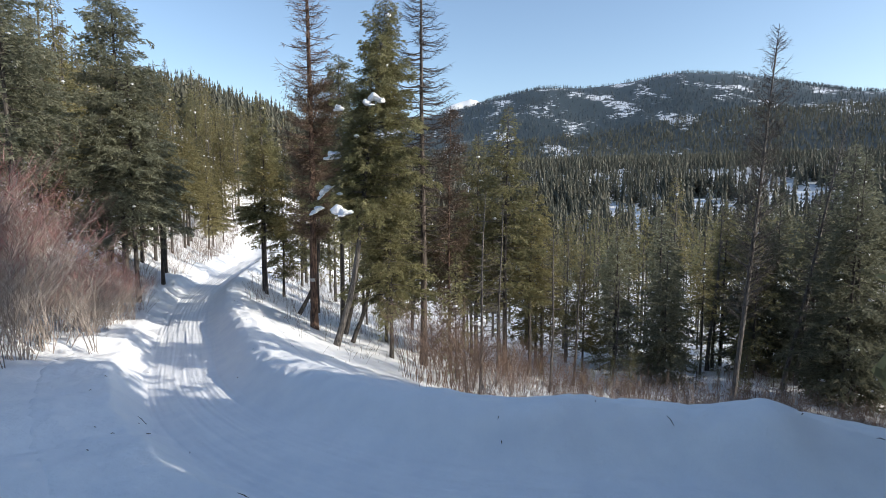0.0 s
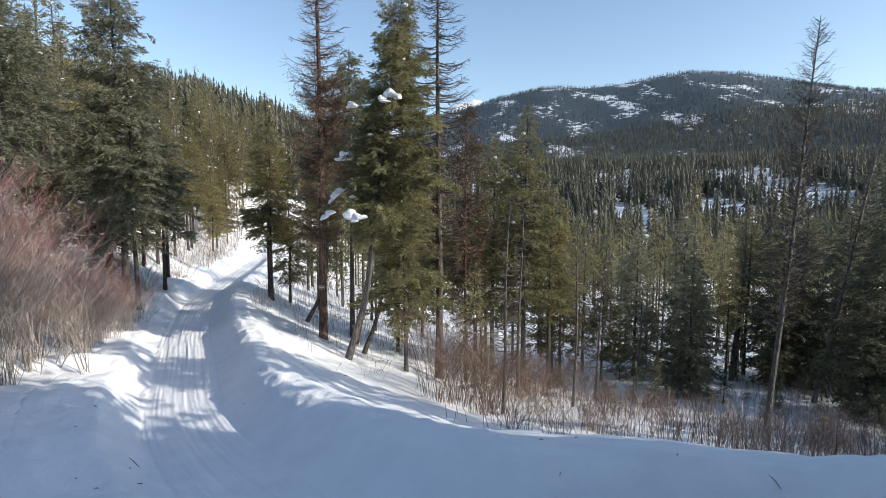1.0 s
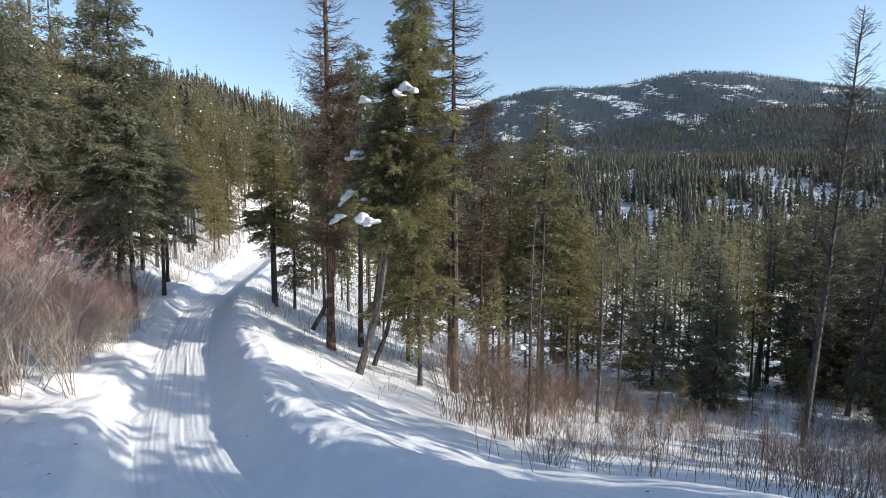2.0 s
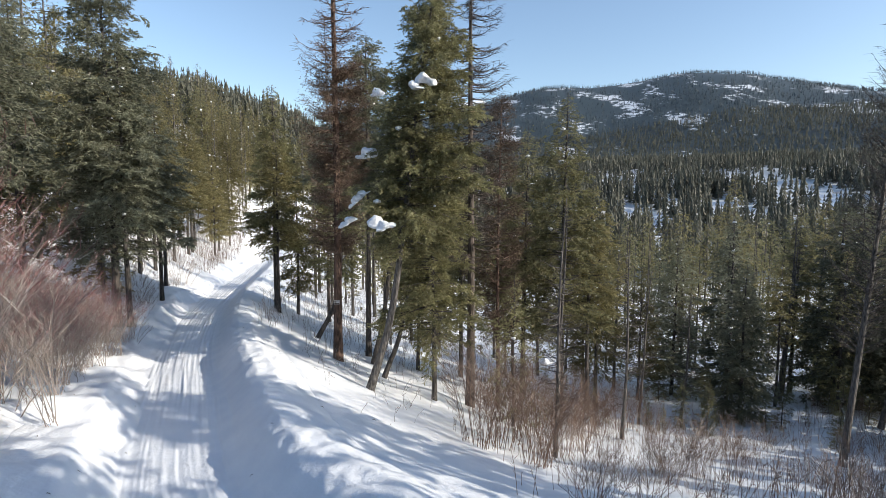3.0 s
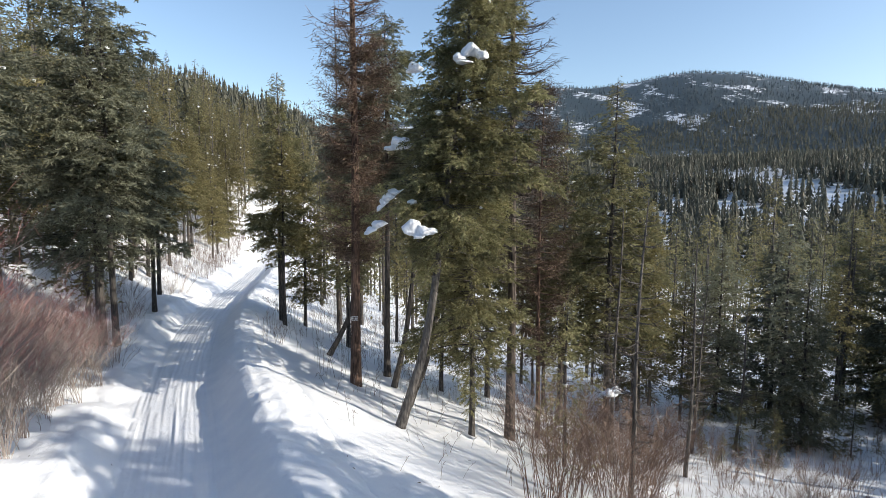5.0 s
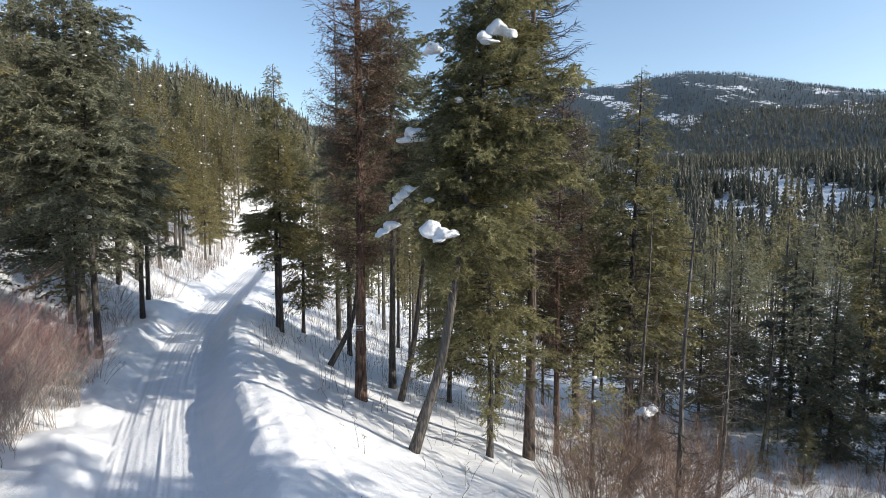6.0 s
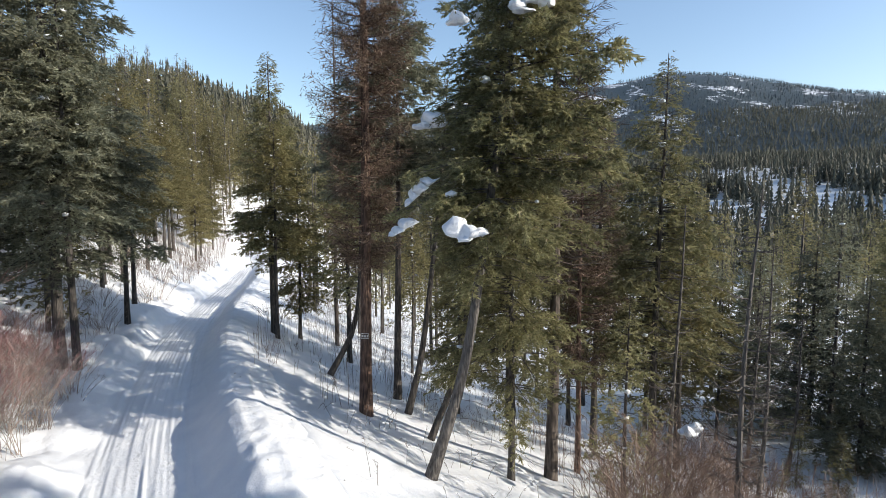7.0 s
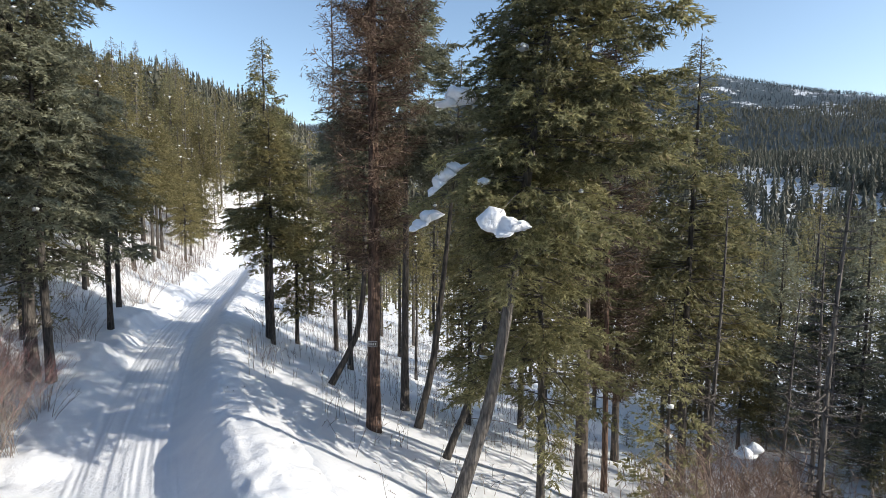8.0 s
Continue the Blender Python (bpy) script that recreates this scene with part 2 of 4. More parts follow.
def grown(lo, hi, fine, rate, ends):
    a = list(np.arange(lo, hi, fine))
    st = fine
    while a[-1] < ends[1]:
        st *= rate
        a.append(a[-1] + st)
    b, st = [lo], fine
    while b[-1] > ends[0]:
        st *= rate
        b.append(b[-1] - st)
    return np.array(b[:0:-1] + a)


gx = grown(-30, 14, 0.36, 1.055, (-3600, 3600))
gy = grown(0, 46, 0.36, 1.042, (-900, 4200))
GX, GY = np.meshgrid(gx, gy, indexing="xy")
GZ = ground_height(GX, GY)
gs, gd, _ = road_coords(GX, GY)
GZ = GZ - 0.5 * smooth(4.0, 3.3, np.abs(gd)) * (gs > 0.5) * (gs < 149)
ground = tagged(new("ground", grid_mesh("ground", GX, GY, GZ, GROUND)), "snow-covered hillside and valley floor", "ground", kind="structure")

px, py = np.meshgrid(np.linspace(-700, 1100, 90), np.linspace(3850, 4350, 26), indexing="xy")
ridge = 560 + 215 * np.exp(-((px - 190) / 230) ** 2) + 90 * vnoise(px, py, 260, 131, 4)
pz = 100 + (ridge - 100) * np.exp(-((py - 4100) / 190) ** 2) + 40 * vnoise(px, py, 70, 137, 3)
tagged(new("backdrop", grid_mesh("backdrop", px, py, pz, SNOW)), "distant snow-covered peak beyond the wooded ridge", "mountain", kind="structure")

ss = np.concatenate([np.arange(0.6, 22, 0.4), np.arange(22, 85, 0.15), np.arange(85, 149, 0.4)])
dd = np.concatenate([np.arange(-4.5, -1.7, 0.1), np.arange(-1.7, 1.0, 0.036), np.arange(1.0, 4.55, 0.09)])
SS, DD = np.meshgrid(ss, dd, indexing="ij")
cx, cy, cz = (np.interp(ss, ALONG, LINE[:, k]) for k in range(3))
tx, ty = (np.interp(ss, ALONG, TAN[:, k]) for k in range(2))
RX, RY = cx[:, None] + DD * ty[:, None], cy[:, None] - DD * tx[:, None]
RZ = cz[:, None] + profile(SS, DD) + berm_lumps(RX, RY)
lump = smooth(2.5, 6, np.abs(DD))
RZ = RZ + lump * (0.45 * vnoise(RX, RY, 3.2, 51, 3) + 0.10 * vnoise(RX, RY, 0.7, 61, 2))
bankw = smooth(1.6, 2.1, np.abs(DD)) * smooth(4.4, 3.6, np.abs(DD))
RZ += bankw * (np.where(DD > 0, 0.15, 0.22) * vnoise(RX, RY, 0.55, 71, 3) + 0.08 * vnoise(RX, RY, 0.2, 75, 2))
bed = smooth(1.7, 1.4, np.abs(DD))
RZ += bed * (0.02 * vnoise(RX, RY, 1.5, 81, 2) + 0.05 * vnoise(SS * 0.03, DD, 0.13, 85, 2) + 0.035 * vnoise(SS * 0.02, DD, 0.075, 87, 1) - 0.022 * np.exp(-((np.abs(DD + 0.45 + 0.12 * np.sin(SS * 0.21)) - 0.75) / 0.13) ** 2)) + 0.004
RZ -= 0.35 * smooth(4.0, 4.5, np.abs(DD))
road = tagged(new("road", grid_mesh("road", RX, RY, RZ, SNOW)), "packed snow forest road between ploughed snow banks", "road", kind="structure")


# ---- plants ----
def tubes(paths, sides=5):
    """One mesh of tapered tubes: each path is (points, radii)."""
    vs, fs, base = [], [], 0
    for pts, rad in paths:
        pts = np.asarray(pts, float)
        t = np.gradient(pts, axis=0)
        t /= np.linalg.norm(t, axis=1)[:, None] + 1e-9
        ref = np.where(np.abs(t[:, 2:3]) > 0.8, np.array([[1.0, 0, 0]]), np.array([[0, 0, 1.0]]))
        a = np.cross(t, ref)
        a /= np.linalg.norm(a, axis=1)[:, None] + 1e-9
        b = np.cross(t, a)
        ang = np.linspace(0, 2 * math.pi, sides, endpoint=False)
        ring = pts[:, None] + np.asarray(rad)[:, None, None] * (np.cos(ang)[None, :, None] * a[:, None] + np.sin(ang)[None, :, None] * b[:, None])
        n = len(pts)
        vs.append(ring.reshape(-1, 3))
        i = np.arange(n - 1)[:, None] * sides + np.arange(sides)[None]
        j = np.arange(n - 1)[:, None] * sides + (np.arange(sides)[None] + 1) % sides
        fs.append(np.stack([i, j, j + sides, i + sides], -1).reshape(-1, 4) + base)
        base += n * sides
    return np.vstack(vs), np.vstack(fs)


def mesh_of(name, v, f, material, smooth_it=False):
    me = bpy.data.meshes.new(name)
    me.from_pydata(np.asarray(v).tolist(), [], f if isinstance(f, list) else f.tolist())
    if smooth_it:
        me.polygons.foreach_set("use_smooth", np.ones(len(f), bool))
    me.materials.append(material)
    return me


def child(name, me, parent, label=""):
    ob = new(name, me)
    ob.parent = parent
    return tagged(ob, label)


def sprays(base, tip, width, rng):
    """Slim twigs or dry shoots: one narrow blade from each base to its tip."""
    n = len(base)
    ax = tip - base
    ln = np.linalg.norm(ax, axis=1)[:, None] + 1e-9
    side = np.cross(ax / ln, np.array([0, 0, 1.0])) + rng.normal(0, 0.5, (n, 3))
    side -= ax * (np.sum(side * ax, 1)[:, None] / ln ** 2)
    side /= np.linalg.norm(side, axis=1)[:, None] + 1e-9
    w = np.asarray(width).reshape(-1, 1)
    mid = base + ax * 0.4
    return np.stack([base, mid + side * w, tip, mid - side * w], 1).reshape(-1, 3), np.arange(4 * n).reshape(n, 4)


def needle_twigs(base, tip, width, rng, blades=10):
    """Branchlets set all round with slim needle-bearing shoots that point forwards and hang a little."""
    n = len(base)
    ax = tip - base
    ln = np.linalg.norm(ax, axis=1) + 1e-9
    k = rng.rand(n, blades) ** 0.85
    o = base[:, None] + ax[:, None] * k[..., None]
    o[..., 2] -= 0.14 * ln[:, None] * k * k
    way = rng.normal(0, 1, (n, blades, 3))
    way /= np.linalg.norm(way, axis=2)[..., None]
    way[..., 2] *= 0.7
    way = way * 0.8 + (ax / ln[:, None])[:, None] * rng.uniform(0.45, 0.95, (n, blades, 1))
    way[..., 2] -= 0.12
    way /= np.linalg.norm(way, axis=2)[..., None]
    l = (ln[:, None] * (0.50 - 0.18 * k)) * rng.uniform(0.6, 1.3, (n, blades))
    side = np.cross(way, rng.normal(0, 1, (n, blades, 3)))
    side /= np.linalg.norm(side, axis=2)[..., None] + 1e-9
    w = np.asarray(width)[:, None] * rng.uniform(0.26, 0.48, (n, blades))
    v = np.stack([o + side * w[..., None], o + way * l[..., None], o - side * w[..., None]], 2).reshape(-1, 3)
    return v, np.arange(3 * n * blades).reshape(-1, 3)


def trunk_line(h, lean, bend, rng, n=14, kick=0.0):
    t = np.linspace(0, 1, n)
    x = lean[0] * t + kick * np.exp(-t * 9) + bend * np.sin(t * 6 + rng.rand() * 6) * 0.4
    y = lean[1] * t + bend * np.sin(t * 5 + rng.rand() * 6) * 0.4
    x, y = x - x[0], y - y[0]
    return np.stack([x, y, h * t], 1)


def stuff(ob):
    return tagged(ob, kind="stuff")


def conifer(name, h, r0, crown_from, spread, needles, bark, label, seed, density=1.0, droop=0.35, lean=(0, 0), leafy=0.14, top_pow=0.8, kick=0.0, dead_low=True, gaps=0.1, snow=0.03, group="forest trees", whorl=0.38, side_bias=None, single=False, seg=3, per=(4, 7), tuft=1.0, blades=16, clear=()):
    rng = np.random.RandomState(seed)
    root = tagged(new(name), label, "tree", group)
    line = trunk_line(h, lean, 0.12, rng, 16, kick)
    tt = np.linspace(0, 1, 16)
    rad = r0 * (1 - tt) ** 0.85 + 0.012 + 0.35 * r0 * np.exp(-tt * 40)
    line[0, 2] = -0.6
    at = lambda z: np.array([np.interp(z, line[:, 2], line[:, k]) for k in range(3)]).T
    child("trunk", mesh_of("trunk", *tubes([(line, rad)], 9), bark, True), root)
    boughs, dead, SB = [], [], []
    z = crown_from * h
    up_z = np.array([0, 0, 1.0])
    patchy = rng.uniform(0.75, 1.15, 40)

    def grow(o, a, L, up, dr, many=1.0):
        """One bough with its branchlets, pressed aside where a snow clump hangs."""
        dirv = np.array([math.cos(a), math.sin(a), 0])
        k = np.linspace(0, 1, seg)
        pts = o + dirv * (L * k)[:, None] + up_z * (L * (up * k - dr * k * k * (1 - 0.35 * k)))[:, None]
        n = max(6, int(L * 14 * density * many))
        t = rng.uniform(0.05, 1.0, n) ** 0.8
        bp = np.stack([np.interp(t, k, pts[:, c]) for c in range(3)], 1)
        sg = np.where(rng.rand(n) < 0.5, -1, 1)
        side = np.stack([-dirv[1] * sg, dirv[0] * sg, np.zeros(n)], 1)
        fan = 0.26 * L * (1.05 - t) * rng.rand(n)
        bp = bp + side * (fan * 0.8)[:, None] + dirv * (fan * 0.6)[:, None] - up_z * (0.22 * fan + rng.normal(0.05, 0.10, n))[:, None]
        ln = tuft * (0.34 + 0.10 * L) * min(1.0, 0.3 + 0.6 * L) * rng.uniform(0.6, 1.3, n)
        tp = bp + side * (ln * rng.uniform(0.2, 0.9, n))[:, None] + dirv * (ln * rng.uniform(0.35, 0.95, n))[:, None] + up_z * (ln * rng.uniform(-0.5, 0.22, n))[:, None]
        wd = ln * leafy * rng.uniform(0.75, 1.3, n)
        held = np.ones(n, bool)
        for ox, oy, oz, r in clear:
            held &= ~((np.abs(tp[:, 0] - ox) < r) & (np.abs(tp[:, 2] - oz) < r * 0.7) & (tp[:, 1] < oy))
        boughs.append(((pts, np.linspace(0.010 + 0.008 * L, 0.004, seg)), bp[held], tp[held], wd[held]))
        return pts

    # the boughs that carry snow clumps
    for ox, oy, oz, r in clear:
        o = at(oz + 0.5)
        L = math.hypot(ox - o[0], oy - o[1]) + 0.35
        grow(o, math.atan2(oy - o[1], ox - o[0]), L, -0.1, (0.75 - 0.1 * L) / L, 1.6)
    while z < h * 0.985:
        f = (z - crown_from * h) / (h - crown_from * h)
        prof = (1 - f) ** top_pow * min(1.0, 0.6 + f * 2.5)
        for a in rng.rand(rng.randint(*per)) * 2 * math.pi:
            if rng.rand() < gaps:
                continue
            L = spread * prof * rng.uniform(0.6, 1.15) * patchy[int(a * 3 + z * 0.8) % 40] + 0.12
            if side_bias is not None:
                L *= max(0.15, 1 + side_bias * math.cos(a) * (1 - f))
            up = 0.5 * f - 0.06 + rng.normal(0, 0.09)
            dr = droop * (1 - 0.6 * f) * rng.uniform(0.6, 1.3)
            pts = grow(at(min(z + rng.uniform(-0.2, 0.2), h * 0.99)), a, L, up, dr)
            if rng.rand() < snow and L > 0.5:
                SB.append((pts[-2], 0.05 + 0.15 * rng.rand() ** 2.2))
        z += whorl * (1 - 0.5 * f) * rng.uniform(0.7, 1.3)
    if dead_low:
        for z in np.arange(0.1 * h, crown_from * h, 0.55):
            for a in rng.rand(3) * 2 * math.pi:
                if rng.rand() < 0.35:
                    continue
                o, L = at(z), rng.uniform(0.25, 1.3) * min(1.0, spread)
                k = np.linspace(0, 1, 3)
                pts = o + np.stack([np.cos(a) * L * k, np.sin(a) * L * k, -0.25 * L * k * k], 1)
                dead.append((pts, np.linspace(0.012, 0.004, 3)))
    if single:
        for limb, B, T, W in boughs:
            v, f = tubes([limb], 3)
            w, g = needle_twigs(B, T, W, rng, blades)
            bough = child("bough", mesh_of("bough", v, f, bark), root)
            stuff(child("needles", mesh_of("needles", w, g, needles), bough))
    else:
        dead += [b[0] for b in boughs]
        stuff(child("crown", mesh_of("crown", *needle_twigs(*(np.concatenate([b[c] for b in boughs]) for c in (1, 2, 3)), rng, blades), needles), root))
    if dead:
        stuff(child("branchwork", mesh_of("branchwork", *tubes(dead, 3), bark), root))
    if SB:
        stuff(child("snow_cover", blobs("snow_cover", SB, rng), root, "small lumps of snow left on the boughs"))
    return root


def blobs(name, places, rng):
    bm = bmesh.new()
    for p, r in places:
        m = Matrix.Translation(Vector(p) + Vector((0, 0, 0.3 * r))) @ Matrix.Rotation(rng.rand() * 6, 4, "Z") @ Matrix.Diagonal((r * rng.uniform(0.8, 1.6), r, r * 0.6, 1))
        bmesh.ops.create_icosphere(bm, subdivisions=1, radius=1, matrix=m)
    for v in bm.verts:
        v.co += Vector(rng.normal(0, 0.012, 3))
    me = bpy.data.meshes.new(name)
    bm.to_mesh(me)
    bm.free()
    me.polygons.foreach_set("use_smooth", np.ones(len(me.polygons), bool))
    me.materials.append(CLUMP)
    return me


def bare_larch(name, h, r0, crown_from, spread, bark, label, seed, lean=(0, 0), upsweep=0.1, density=1.0, group="bare larches", curl=0.25, rust=0.0):
    rng = np.random.RandomState(seed)
    root = tagged(new(name), label, "tree", group)
    line = trunk_line(h, lean, 0.15, rng, 18)
    tt = np.linspace(0, 1, 18)
    rad = r0 * (1 - tt) ** 0.8 + 0.015 + 0.3 * r0 * np.exp(-tt * 40)
    line[0, 2] = -0.6
    at = lambda z: np.array([np.interp(z, line[:, 2], line[:, k]) for k in range(3)]).T
    child("trunk", mesh_of("trunk", *tubes([(line, rad)], 9), bark, True), root)
    limbs, twigs, B, T = [], [], [], []
    z = crown_from * h
    while z < h * 0.99:
        f = (z - crown_from * h) / (h * (1 - crown_from))
        for a in rng.rand(rng.randint(1, 4)) * 2 * math.pi:
            L = spread * (1 - f) ** 0.6 * min(1, 0.55 + 1.4 * f) * rng.uniform(0.45, 1.15) + 0.15
            k = np.linspace(0, 1, 7)
            aa = a + 0.4 * (rng.rand() - 0.5) * k
            up = upsweep + rng.normal(0, 0.12)
            pts = at(z) + np.stack([np.cos(aa) * L * k, np.sin(aa) * L * k, L * (up * k - curl * k + (curl + 0.18) * k ** 2.5)], 1)
            limbs.append((pts, np.linspace(0.016 + 0.010 * L, 0.005, 7)))
            for q in rng.uniform(0.2, 1.0, max(2, int(L * 9 * density))):
                o = np.array([np.interp(q, k, pts[:, c]) for c in range(3)])
                b = a + rng.choice([-1, 1]) * rng.uniform(0.4, 1.2)
                l2 = rng.uniform(0.15, 0.65) * min(1.0, L)
                twigs.append((o, o + np.array([np.cos(b) * l2, np.sin(b) * l2, l2 * rng.uniform(-0.35, 0.4)])))
            if f < rust:
                n = int(L * (190 if math.sin(a) > -0.25 else 60))
                t = rng.uniform(0.3, 1.0, n)
                bp = np.stack([np.interp(t, k, pts[:, c]) for c in range(3)], 1) + rng.normal(0, 0.16, (n, 3))
                B.append(bp)
                T.append(bp + rng.normal(0, 0.09, (n, 3)) + np.array([math.cos(a), math.sin(a), -0.4]) * 0.10)
        z += rng.uniform(0.12, 0.42) / density
    stuff(child("branchwork", mesh_of("branchwork", *tubes(limbs, 4), bark), root))
    stuff(child("twigwork", mesh_of("twigwork", *sprays(np.array([t[0] for t in twigs]), np.array([t[1] for t in twigs]), np.full(len(twigs), 0.013), rng), TWIG if bark is not LARCH_BARK else RUST_TWIG), root))
    if B:
        B, T = np.vstack(B), np.vstack(T)
        stuff(child("dry_foliage", mesh_of("dry_foliage", *sprays(B, T, np.full(len(B), 0.016), rng), RUST), root, "rust-brown dry shoots"))
    return root


def shrub_stem(rng, o, h, spread, out_turn, twiggy, thick, fine):
    """One stem: its tube, and the base, tip and half width of each twig."""
    L = h * rng.uniform(0.5, 1.05)
    out = spread * rng.uniform(0.12, 0.85)
    a2 = out_turn + rng.normal(0, 0.6)
    m = 6 if fine else 4
    k = np.linspace(0, 1, m)
    pts = o + np.stack([np.cos(a2) * out * k ** 1.3, np.sin(a2) * out * k ** 1.3, L * (k - 0.15 * k * k)], 1) + rng.normal(0, 0.02 * h / 3, (m, 3))
    q = rng.uniform(0.2, 1.0, twiggy) ** 0.55
    p = np.stack([np.interp(q, k, pts[:, c]) for c in range(3)], 1)
    b, l2 = a2 + rng.normal(0, 1.3, twiggy), h * rng.uniform(0.05, 0.2, twiggy)
    tip = p + np.stack([np.cos(b) * l2 * 0.75, np.sin(b) * l2 * 0.75, l2 * rng.uniform(0.35, 0.9, twiggy)], 1)
    B, T, W = [p], [tip], [np.full(twiggy, 0.0075)]
    for w in (0.35, 0.6, 0.85) if fine else ():
        p2 = p + (tip - p) * w
        b2, l3 = b + rng.normal(0, 1.0, twiggy), l2 * rng.uniform(0.3, 0.65, twiggy)
        B.append(p2), T.append(p2 + np.stack([np.cos(b2) * l3 * 0.6, np.sin(b2) * l3 * 0.6, l3 * 0.75], 1)), W.append(np.full(twiggy, 0.0048))
    return (pts, np.linspace(thick * rng.uniform(0.7, 1.4), 0.005, m)), np.vstack(B), np.vstack(T), np.concatenate(W)


def twiggy_mesh(name, stems, material, rng, tips=None):
    v, f = tubes([s[0] for s in stems], 3)
    W = np.concatenate([s[3] for s in stems])
    w, g = sprays(*(np.concatenate([s[c] for s in stems]) for c in (1, 2)), W, rng)
    me = mesh_of(name, np.vstack([v, w]), f.tolist() + (g + len(v)).tolist(), material)
    if tips:
        me.materials.append(tips)
        me.polygons.foreach_set("material_index", np.concatenate([np.zeros(len(f), int), (w[1::4, 2] > (0.66 + 0.26 * rng.rand(len(W))) * w[:, 2].max()).astype(int)]))
    return me


def shrub(name, h, spread, stems, material, label, seed, group="shrubs", twiggy=14, thick=0.014, fine=True, single=True, clumps=0, tips=None):
    rng = np.random.RandomState(seed)
    every = []
    hearts = rng.normal(0, 0.3 * spread, (max(clumps, 1), 2))
    for i in range(stems):
        a, r = rng.rand() * 6.283, spread * 0.35 * math.sqrt(rng.rand())
        o = np.array([math.cos(a) * r, math.sin(a) * r, -0.2])
        if clumps:
            o = np.array([*(hearts[i % clumps] + rng.normal(0, 0.12, 2)), -0.2])
        every.append(shrub_stem(rng, o, h, spread, a, twiggy, thick, fine))
    if not single:
        return tagged(new(name, twiggy_mesh(name, every, material, rng, tips)), label, "shrub", group)
    root = tagged(new(name), label, "shrub", group)
    for stem in every:
        child("stem", twiggy_mesh("stem", [stem], material, rng, tips), root)
    return root


def stand(root, x, y, turn=0.0, scale=1.0, sink=0.05):
    root.matrix_basis = pose(x, y, gz(x, y) - sink, 0, 0, turn) @ Matrix.Scale(scale, 4)
    return root


# ---- the trees that stand out ----
stand(conifer("fir_tree", 18.4, 0.165, 0.35, 2.75, FIR, GREY_BARK, "tall green fir with snow clumps and a leaning grey trunk", 5, 1.5, 0.3, (2.3, -0.6), top_pow=0.6, gaps=0.02, snow=0.06, whorl=0.27, kick=-0.9, single=True, seg=5, per=(7, 10), tuft=0.62, side_bias=0.4, blades=20, leafy=0.13,
              clear=((0.85, -1.4, 12.95, 0.3), (2.5, -1.7, 13.2, 0.55), (0.3, 0.0, 10.7, 0.5), (0.0, -1.0, 8.85, 0.5), (-0.5, -0.4, 7.9, 0.4), (1.0, -2.2, 7.7, 0.6))), -6.05, 28.4)
stand(bare_larch("larch_tree", 28, 0.235, 0.22, 2.3, LARCH_BARK, "tall larch with reddish flaking bark and rusty shoots", 6, rust=0.45, density=2.3), -8.55, 34.3)
stand(bare_larch("larch_tree", 26.5, 0.22, 0.28, 2.7, TWIG, "tall bare dark larch with drooping boughs", 7, upsweep=0.0, curl=0.3, density=2.5), -1.25, 33.0)
stand(bare_larch("larch_tree", 18, 0.11, 0.22, 2.2, LARCH_BARK, "young larch full of rust-brown dry shoots", 17, rust=1.0, density=1.5), 0.5, 35.5)
stand(bare_larch("dead_tree", 24.3, 0.16, 0.25, 2.3, GREY_BARK, "slender bare grey snag with upswept twigs", 8, (1.7, 0), upsweep=0.75, density=2.2), 18.6, 32.8)
stand(bare_larch("dead_tree", 21.5, 0.15, 0.2, 1.6, GREY_BARK, "leaning bare grey snag", 9, (4.0, 0), upsweep=0.3, density=1.7), 26.5, 40)
stand(conifer("fir_tree", 21.5, 0.22, 0.21, 4.4, BLUE_FIR, BARK, "large grey-green fir beside the road", 10, 0.78, 0.25, top_pow=0.65, gaps=0.12, single=True, seg=4, per=(5, 8), tuft=0.85), -21.9, 36)
stand(conifer("fir_tree", 12.6, 0.12, 0.26, 3.2, FIR, BARK, "broad green fir with boughs hanging low", 12, 1.25, 0.4, gaps=0.2, whorl=0.34, single=True, seg=4, per=(6, 9), tuft=0.64, blades=20, leafy=0.13), -3.1, 31.0)
stand(conifer("fir_tree", 20.5, 0.18, 0.53, 3.8, BLUE_FIR, BARK, "green fir behind the larch", 13, 1.0, single=True, per=(5, 8)), -7.6, 39.2)
stand(conifer("fir_tree", 16.9, 0.17, 0.3, 2.3, FIR, BARK, "green conifer at the roadside with a bare lower trunk", 14, 1.0, single=True, top_pow=0.7, per=(5, 8)), -15.6, 45.5)
for x, y, h, r, seed, lean in ((24.2, 47, 13, 0.17, 51, (0.7, 0)), (25.4, 48.5, 16, 0.13, 52, (0.3, 0)), (13.4, 40.5, 9, 0.09, 53, (0.4, 0)), (3.6, 33.5, 12, 0.09, 54, (0.2, 0)), (1.9, 26.2, 10.5, 0.08, 55, (0.25, 0)), (6.9, 33.0, 11, 0.08, 56, (0.1, 0)), (9.8, 38.5, 10, 0.08, 57, (0.5, 0)), (29, 42, 12, 0.12, 58, (1.0, 0))):
    stand(bare_larch("dead_tree", h, r, 0.18, 1.2, GREY_BARK, "thin dead tree with short bare branches", seed, lean, upsweep=0.05, density=1.2), x, y)
stand(bare_larch("larch_tree", 25, 0.13, 0.35, 1.7, TWIG, "slim bare larch behind the roadside trees", 18, density=1.2), -12.5, 49.5)
stand(conifer("conifer", 15.5, 0.14, 0.58, 2.4, BLUE_FIR, BARK, "conifer with a dark trunk bent at its foot", 19, 0.8, kick=-2.0, per=(5, 7)), -11.4, 40.0)
